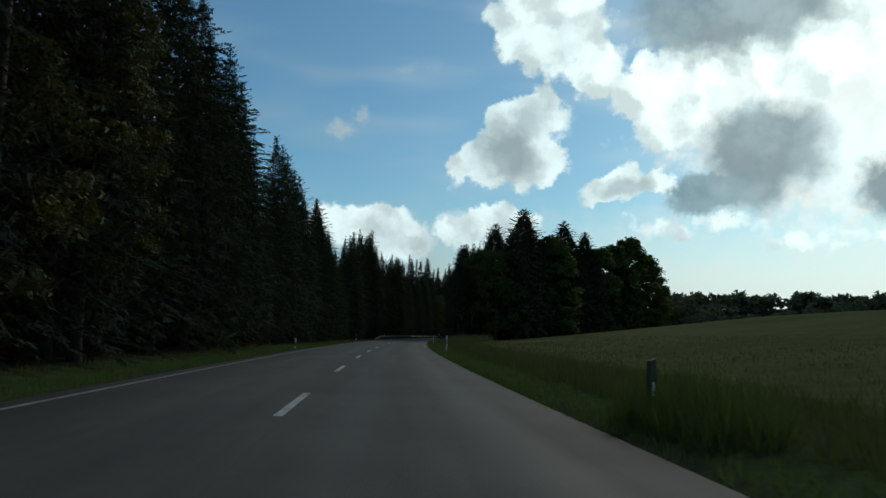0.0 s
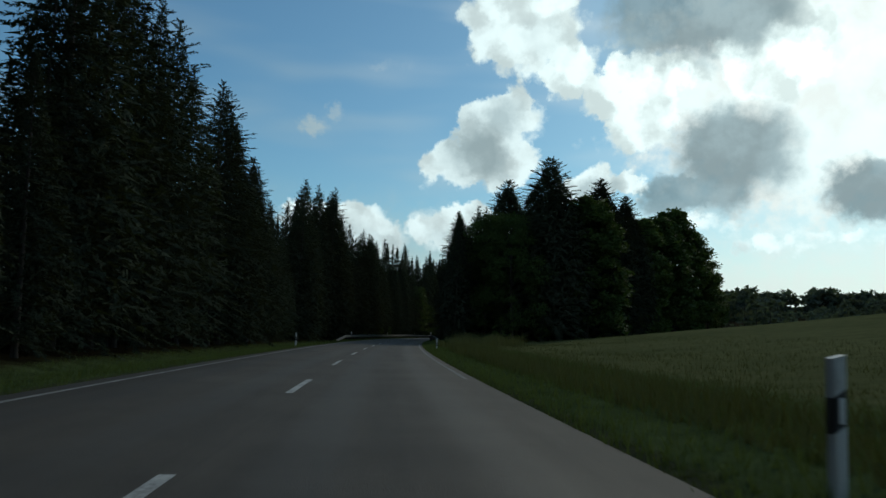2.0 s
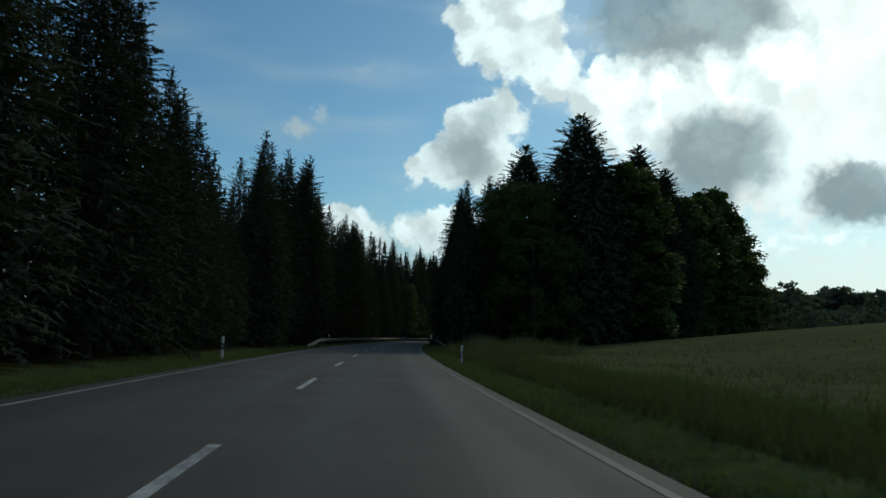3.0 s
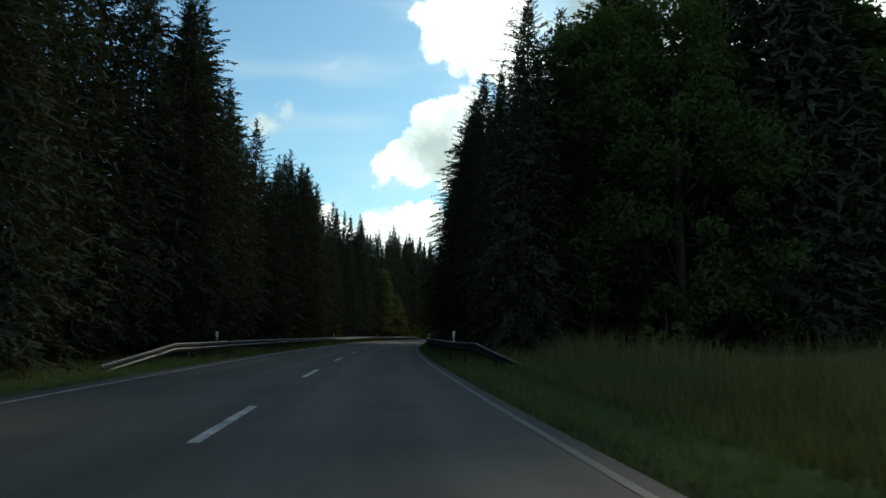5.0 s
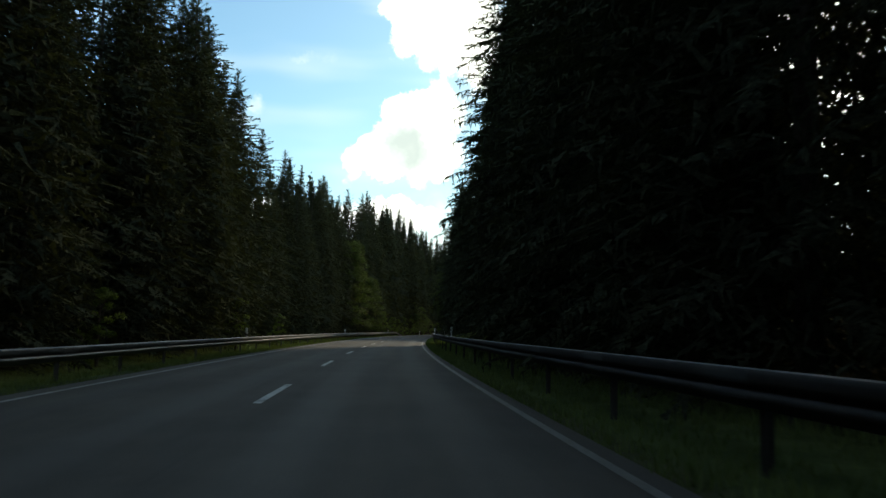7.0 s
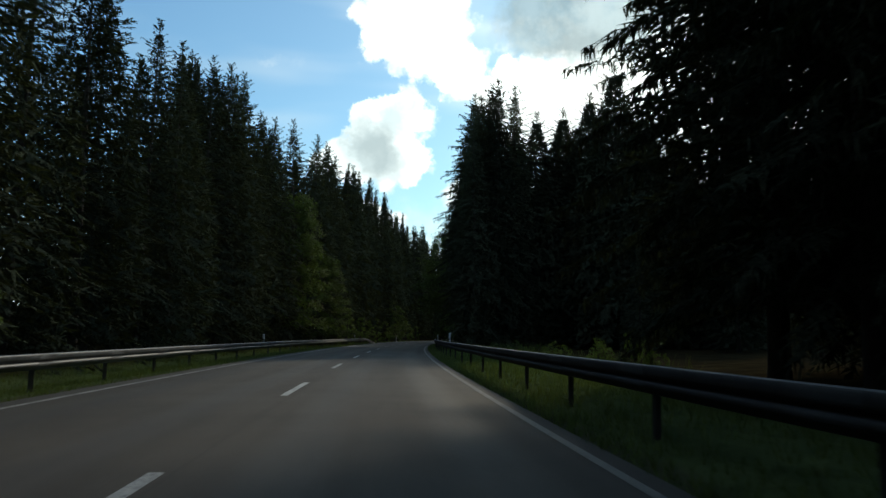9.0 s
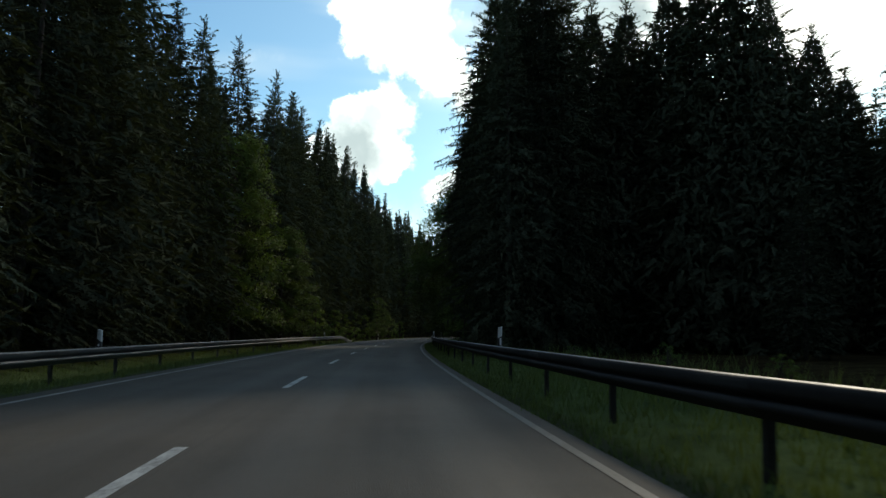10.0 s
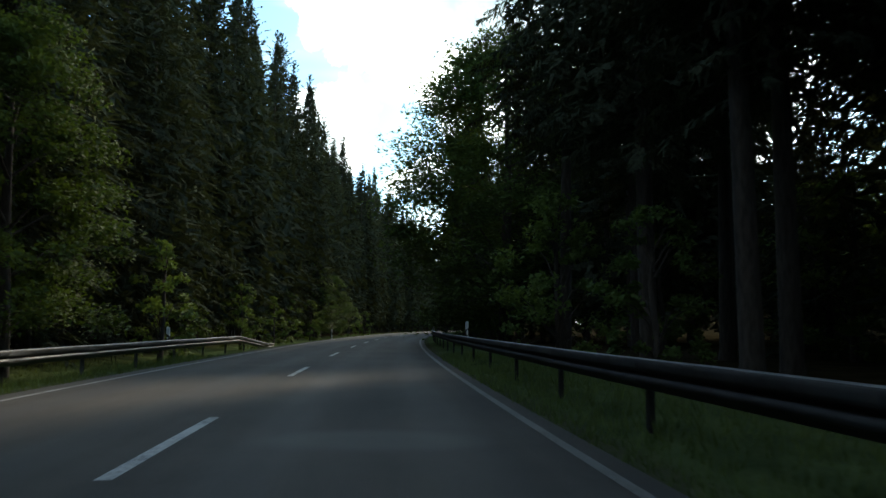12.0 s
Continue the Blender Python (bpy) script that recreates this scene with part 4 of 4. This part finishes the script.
# front row on the right along the road, with the clearing
s = 130.0
while s < 440:
    if not 189.5 < s < 242 and not 284 < s < 317 and not 262.8 < s < 266.5:
        lat = (7.85 if s < 180 else 9.2 if s < 200 else 8.3) + rnd.uniform(-0.35, 0.7)
        plant(rnd.choice(BARE if 257 < s < 286 else FAR_SPRUCES if s > 300 else NEAR_SPRUCES), s, lat, rnd.uniform(15.5, 17.5) if s < 150 else rnd.uniform(18.0, 20.0) if s < 162 else rnd.uniform(20.0, 23.5), BASE_TALL, rnd.uniform(0.98, 1.08) * (0.8 if 132 < s < 147 else 1.0), None, rnd)
    s += rnd.uniform(3.2, 4.8) if s < 257 else rnd.uniform(5.0, 7.0)
for s, lat, tall in ((258.5, 12.4, 21.0), (268.6, 9.8, 22.0), (268.0, 12.6, 21.0), (277.5, 12.4, 22.0), (269.5, 17.5, 20.5), (287.0, 12.5, 21.0), (290.0, 18.0, 20.0), (274.0, 20.5, 20.0)):
    plant(BARE[int(s) % 2], s, lat, tall, BASE_TALL, 1.0, None, rnd)
for s, lat, tall in ((257.0, 15.8, 20.5), (254.0, 21.8, 20.0), (263.0, 20.0, 21.0), (256.0, 27.5, 18.0)):
    plant(SPRUCES[int(s) % 4], s, lat, tall, BASE_TALL, 1.35, None, rnd)
for s, lat, tall in ((212.0, 22.0, 9.0), (217.0, 26.0, 11.0), (223.0, 22.5, 8.0), (228.0, 27.5, 12.0), (234.0, 23.0, 10.0), (240.0, 26.0, 12.0), (238.0, 18.0, 7.0)):
    plant(rnd.choice(SPRUCES), s, lat, tall, BASE_TALL, 1.35, None, rnd)
# along the meadow's far end
for s, lat, tall, kind in ((133.7, 19.9, 24.3, FIRS[0]), (139.8, 14.7, 22.6, FIRS[1]), (136.5, 10.5, 18.5, NEAR_SPRUCES[0]), (136.5, 25.5, 20.0, OAKS[0]), (143.0, 21.0, 21.5, FIRS[1]), (144.0, 28.5, 23.0, FIRS[0]),
                           (150.0, 33.0, 21.5, FIRS[1]), (157.0, 37.5, 19.5, OAKS[1]), (165.0, 41.5, 21.0, OAKS[0]), (172.0, 46.0, 23.5, OAKS[1]), (178.0, 51.0, 20.0, OAKS[0]), (186.0, 56.0, 13.0, OAKS[1])):
    plant(kind, s, lat, tall, BASE_TALL, 1.3 if kind in FIRS else 1.05, None, rnd)
plant(BEECHES[0], 130.0, 15.0, 17.0, 12, 0.95, None, rnd)
plant(BEECHES[1], 133.0, 11.6, 17.5, 12, 0.95, None, rnd)
plant(BIRCHES[0], 6.0, -8.9, 18.5, 18, 1.0, None, rnd)
plant(BIRCHES[0], 13.5, -9.3, 17.0, 18, 0.9, None, rnd)
for s, lat, tall in ((263.0, -9.6, 15.6), (276.5, -8.3, 10.8), (344.0, -9.0, 9.0), (352.0, -8.2, 8.0)):
    plant(rnd.choice(BEECHES), s, lat, tall, 12, 1.1 if tall < 15 else 0.9, None, rnd)
plant(BIG_BEECH, 301.5, 8.8, 19.8, 20, 1.25, None, rnd)
for s, lat, tall in ((285.5, -6.7, 5.2), (303.0, -7.2, 4.2), (296.0, -8.6, 3.4), (318.0, -8.0, 4.2), (325.0, -8.4, 5.0), (335.0, -7.8, 4.5), (361.0, -7.5, 5.0), (372.0, -6.8, 4.0),
                     (270.5, 7.8, 4.0), (279.0, 7.6, 5.5), (276.0, 15.5, 6.0), (283.0, 18.0, 7.0), (288.0, 14.0, 5.5), (294.0, 20.0, 7.5), (284.0, 24.0, 8.0), (271.0, 19.0, 5.0), (134.0, 23.5, 4.5), (138.0, 27.0, 5.0), (143.0, 31.5, 4.5), (149.0, 35.5, 5.0), (156.0, 40.0, 4.8), (163.0, 44.5, 5.0), (170.0, 49.0, 4.6), (176.0, 53.5, 5.0), (130.5, 19.0, 4.0), (128.0, 13.5, 3.4), (168.0, -8.0, 3.0), (190.0, -7.9, 3.6), (205.0, -8.0, 2.8)):
    plant(rnd.choice(SHRUBS), s, lat, tall, 4, 1.0, None, rnd)
for s, lat, tall in ((206.3, 8.4, 1.4), (207.8, 9.3, 1.5), (206.9, 7.7, 1.0), (209.2, 8.2, 1.1), (211.0, 8.6, 1.2), (213.4, 8.0, 0.9), (217.0, 8.3, 1.0), (221.0, 8.5, 0.9), (225.0, 8.0, 1.0), (232.0, 7.6, 0.9)):
    plant(rnd.choice(WEEDS), s, lat, tall, 1.5, 1.0, None, rnd)

for tree in SPRUCES + BROAD_SPRUCES + NEAR_SPRUCES + EDGE_SPRUCES + FAR_SPRUCES + BARE + FIRS + OAKS + BEECHES + BIRCHES + SHRUBS:
    if tree not in used:
        for piece in list(tree.children):
            bpy.data.objects.remove(piece)
        bpy.data.objects.remove(tree)


# ---------------------------------------------------------------- the inner forest, past counting
def build_forest_mass(name, spots, label, crown=None, mat=SPRUCE):
    """Many trees in one mesh."""
    shapes = [spruce_crown(70 + i, 20.0, 4.8, 20, 6, 6, 0.06, 1.7, 1.0, 3.6, 0.0, 0.8, 0.32) for i in range(4)] if crown is None else crown
    tv, tf = tapered_tube([(0, 0, -0.5), (0, 0, 8.0), (0, 0, 19.0)], [0.22, 0.17, 0.02], 5)
    tv = np.array(tv)
    rnd = random.Random(name)
    cv, bv, bf = [], [], []
    for x, y, z, tall in spots:
        a, k = rnd.uniform(0, 6.28), tall / 20.0
        rot = np.array(((math.cos(a), -math.sin(a), 0), (math.sin(a), math.cos(a), 0), (0, 0, 1)))
        cv.append(rnd.choice(shapes) @ rot.T * k + (x, y, z))
        bf += [tuple(j + len(bv) * len(tv) for j in q) for q in tf]
        bv.append(tv * k + (x, y, z))
    thing = new(name)
    part("crowns", tri_mesh("crowns", np.concatenate(cv), mat), thing)
    part("trunks", mesh_from("trunks", np.concatenate(bv), bf, BARK), thing)
    tagged(thing, label, "forest", kind="stuff")


rnd = random.Random(8)
spots = []
for lat in (-14.2, -19.5):
    s = -12.0
    while s < 500:
        tall = float(np.interp(s, LEFT_S, LEFT_H)) * rnd.uniform(0.86, 1.02)
        if s > 246 and lat < -18:      # the old trees further in stand taller
            tall = float(np.interp(s, (246, 262, 300, 400, 460), (24, 27.0, 29.0, 30.5, 32.0))) * rnd.uniform(0.93, 1.02)
        l1 = lat - rnd.uniform(-1.2, 1.2)
        if abs(s - 107.0 + (l1 + 10.4) * 4.6) < 3.0:
            tall = min(tall, 10.5 - (l1 + 10.4) * 0.85)
        if abs(l1 + 13.8 + (s - 62.0) * 0.42) < 2.6:
            tall = min(tall, 10.5 + 0.25 * (s - 58.0))
        spots.append((*place(s, l1), ground_z(s, l1), tall))
        s += (rnd.uniform(3.8, 5.8) if s < 300 else rnd.uniform(6, 9)) * (1.0 if lat > -18 else 1.6)
build_forest_mass("spruce_forest", spots, "dense dark spruce forest on the road's outer side")
spots = []
for row in range(7):
    lat = 12.8 + row * 5.4
    s = 135.0 + (lat - 9) * 1.05 if row < 5 else 262.0
    while s < 380 - row * 32 + (110 if row > 4 else 0):
        l1 = lat + rnd.uniform(-1.4, 1.4)
        gap = 264.5 + (l1 - 8.5) * 1.86      # an old felling lane
        young = abs(s - gap) < 4.2
        if s < 192 and abs(l1 - 5.8 - (s - 129.0) * 0.322) < 2.6:      # a thin place in the wood
            s += 3.0
            continue
        if not (199 < s < 262 and lat < 36) and not (young and row < 2) and not (row < 1 and 250 < s < 290):
            spots.append((*place(s, l1), ground_z(s, l1), 0.23 * (s - 252.0) if young else rnd.uniform(17.5, 22.0)))
        s += rnd.uniform(3.4, 5.2) if row < 2 else rnd.uniform(5.6, 8.6)
inner = [spruce_crown(75 + i, 20.0, 4.6, 22, 6, 6, 0.08, 2.3, 1.0, 3.2, 0.0, 0.8, 0.35) for i in range(4)]
build_forest_mass("spruce_forest", spots, "dense dark spruce forest on the road's inner side", inner)
spots = []
for i in range(70):
    s = 182.0 + i * 3.2
    l1 = 56.0 + (s - 182.0) * 0.48 + rnd.uniform(0, 9)
    spots.append((*place(s, l1), ground_z(s, l1) - 1.0, rnd.uniform(8, 12)))
for i in range(300):
    a, d = radians(rnd.uniform(16, 50)), rnd.uniform(400, 430)
    x, y = d * math.sin(a), d * math.cos(a)
    spots.append((x, y, rnd.uniform(4.0, 5.5), rnd.uniform(19.5, 22)))
# the far wood's haze lies in its leaf colour
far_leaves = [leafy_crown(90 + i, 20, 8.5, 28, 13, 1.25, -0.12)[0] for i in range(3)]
build_forest_mass("distant_wood", spots, "distant wood beyond the meadow hill, its blue-green haze put into the leaf colour", far_leaves, HAZED_LEAVES)


# ---------------------------------------------------------------- grass
def build_grass(name, count, s_range, lat_range, tall, wide, mat, label, blades=3, power=1.0, seed=1):
    """Tufts of blades strewn along the road; power above 1 draws them towards the first lat."""
    r = np.random.RandomState(seed)
    ss = r.uniform(*s_range, count)
    ll = lat_range[0] + (lat_range[1] - lat_range[0]) * r.uniform(0, 1, count) ** power
    patch = np.array([noise.noise((a * 0.12, b * 0.5, seed)) for a, b in zip(ss, ll)])
    x, y = place(ss, ll)
    z = np.array([ground_z(a, b) for a, b in zip(ss, ll)])
    out = []
    for i in range(blades):
        a = r.uniform(0, 6.28, count)
        h = tall * r.uniform(0.45, 1.25, count) * (1 + 0.7 * patch)
        w = wide * r.uniform(0.6, 1.4, count)
        lean = h * r.uniform(0.1, 0.7, count)
        b = r.uniform(0, 6.28, count)
        ox, oy = x + r.normal(0, 0.05, count), y + r.normal(0, 0.05, count)
        p = np.stack((ox - w * np.cos(a), oy - w * np.sin(a), z - 0.03), axis=1)
        q = np.stack((ox + w * np.cos(a), oy + w * np.sin(a), z - 0.03), axis=1)
        t = np.stack((ox + lean * np.cos(b), oy + lean * np.sin(b), z + h), axis=1)
        out.append(np.stack((p, q, t), axis=1).reshape(-1, 3))
    ob = new(name, tri_mesh(name, np.concatenate(out), mat))
    tagged(ob, label, "grass", kind="stuff")


build_grass("verge_grass", 26000, (-8, 285), (-4.05, -9.0), 0.16, 0.012, GRASS, "long green grass on the roadside verge", 3, 1.2, 1)
build_grass("verge_grass", 34000, (-12, 285), (4.1, 9.0), 0.17, 0.012, GRASS, "long green grass on the roadside verge", 3, 1.3, 2)
build_grass("short_turf", 9000, (-6, 270), (3.93, 4.4), 0.06, 0.012, GRASS, "short turf creeping over the asphalt's edge", 3, 1.0, 8)
build_grass("meadow_grass", 24000, (-10, 140), (7.0, 27.0), 0.15, 0.016, STRAW, "tall brownish meadow grass gone to seed", 2, 2.2, 3)
build_grass("tall_grass", 2600, (98, 136), (6.6, 13.0), 0.95, 0.016, STRAW, "tall grass stems in front of the dark wood", 3, 1.0, 4)
build_grass("tall_grass", 700, (204, 244), (6.2, 9.5), 0.55, 0.016, GRASS, "tall grass stems in the sunny clearing", 3, 1.0, 5)
build_grass("tall_grass", 9000, (-14, 112), (5.3, 8.2), 0.40, 0.014, STRAW, "long grass bank between the road and the meadow", 3, 1.3, 6)
build_grass("tall_grass", 260, (-7.0, -3.7), (4.4, 5.4), 0.62, 0.012, GRASS, "rank grass round an overgrown marker post", 4, 1.0, 7)
build_grass("tall_grass", 1500, (111.5, 120.8), (5.5, 9.0), 0.40, 0.013, GRASS, "long grass over the sunken end of a guard rail", 4, 1.0, 9)
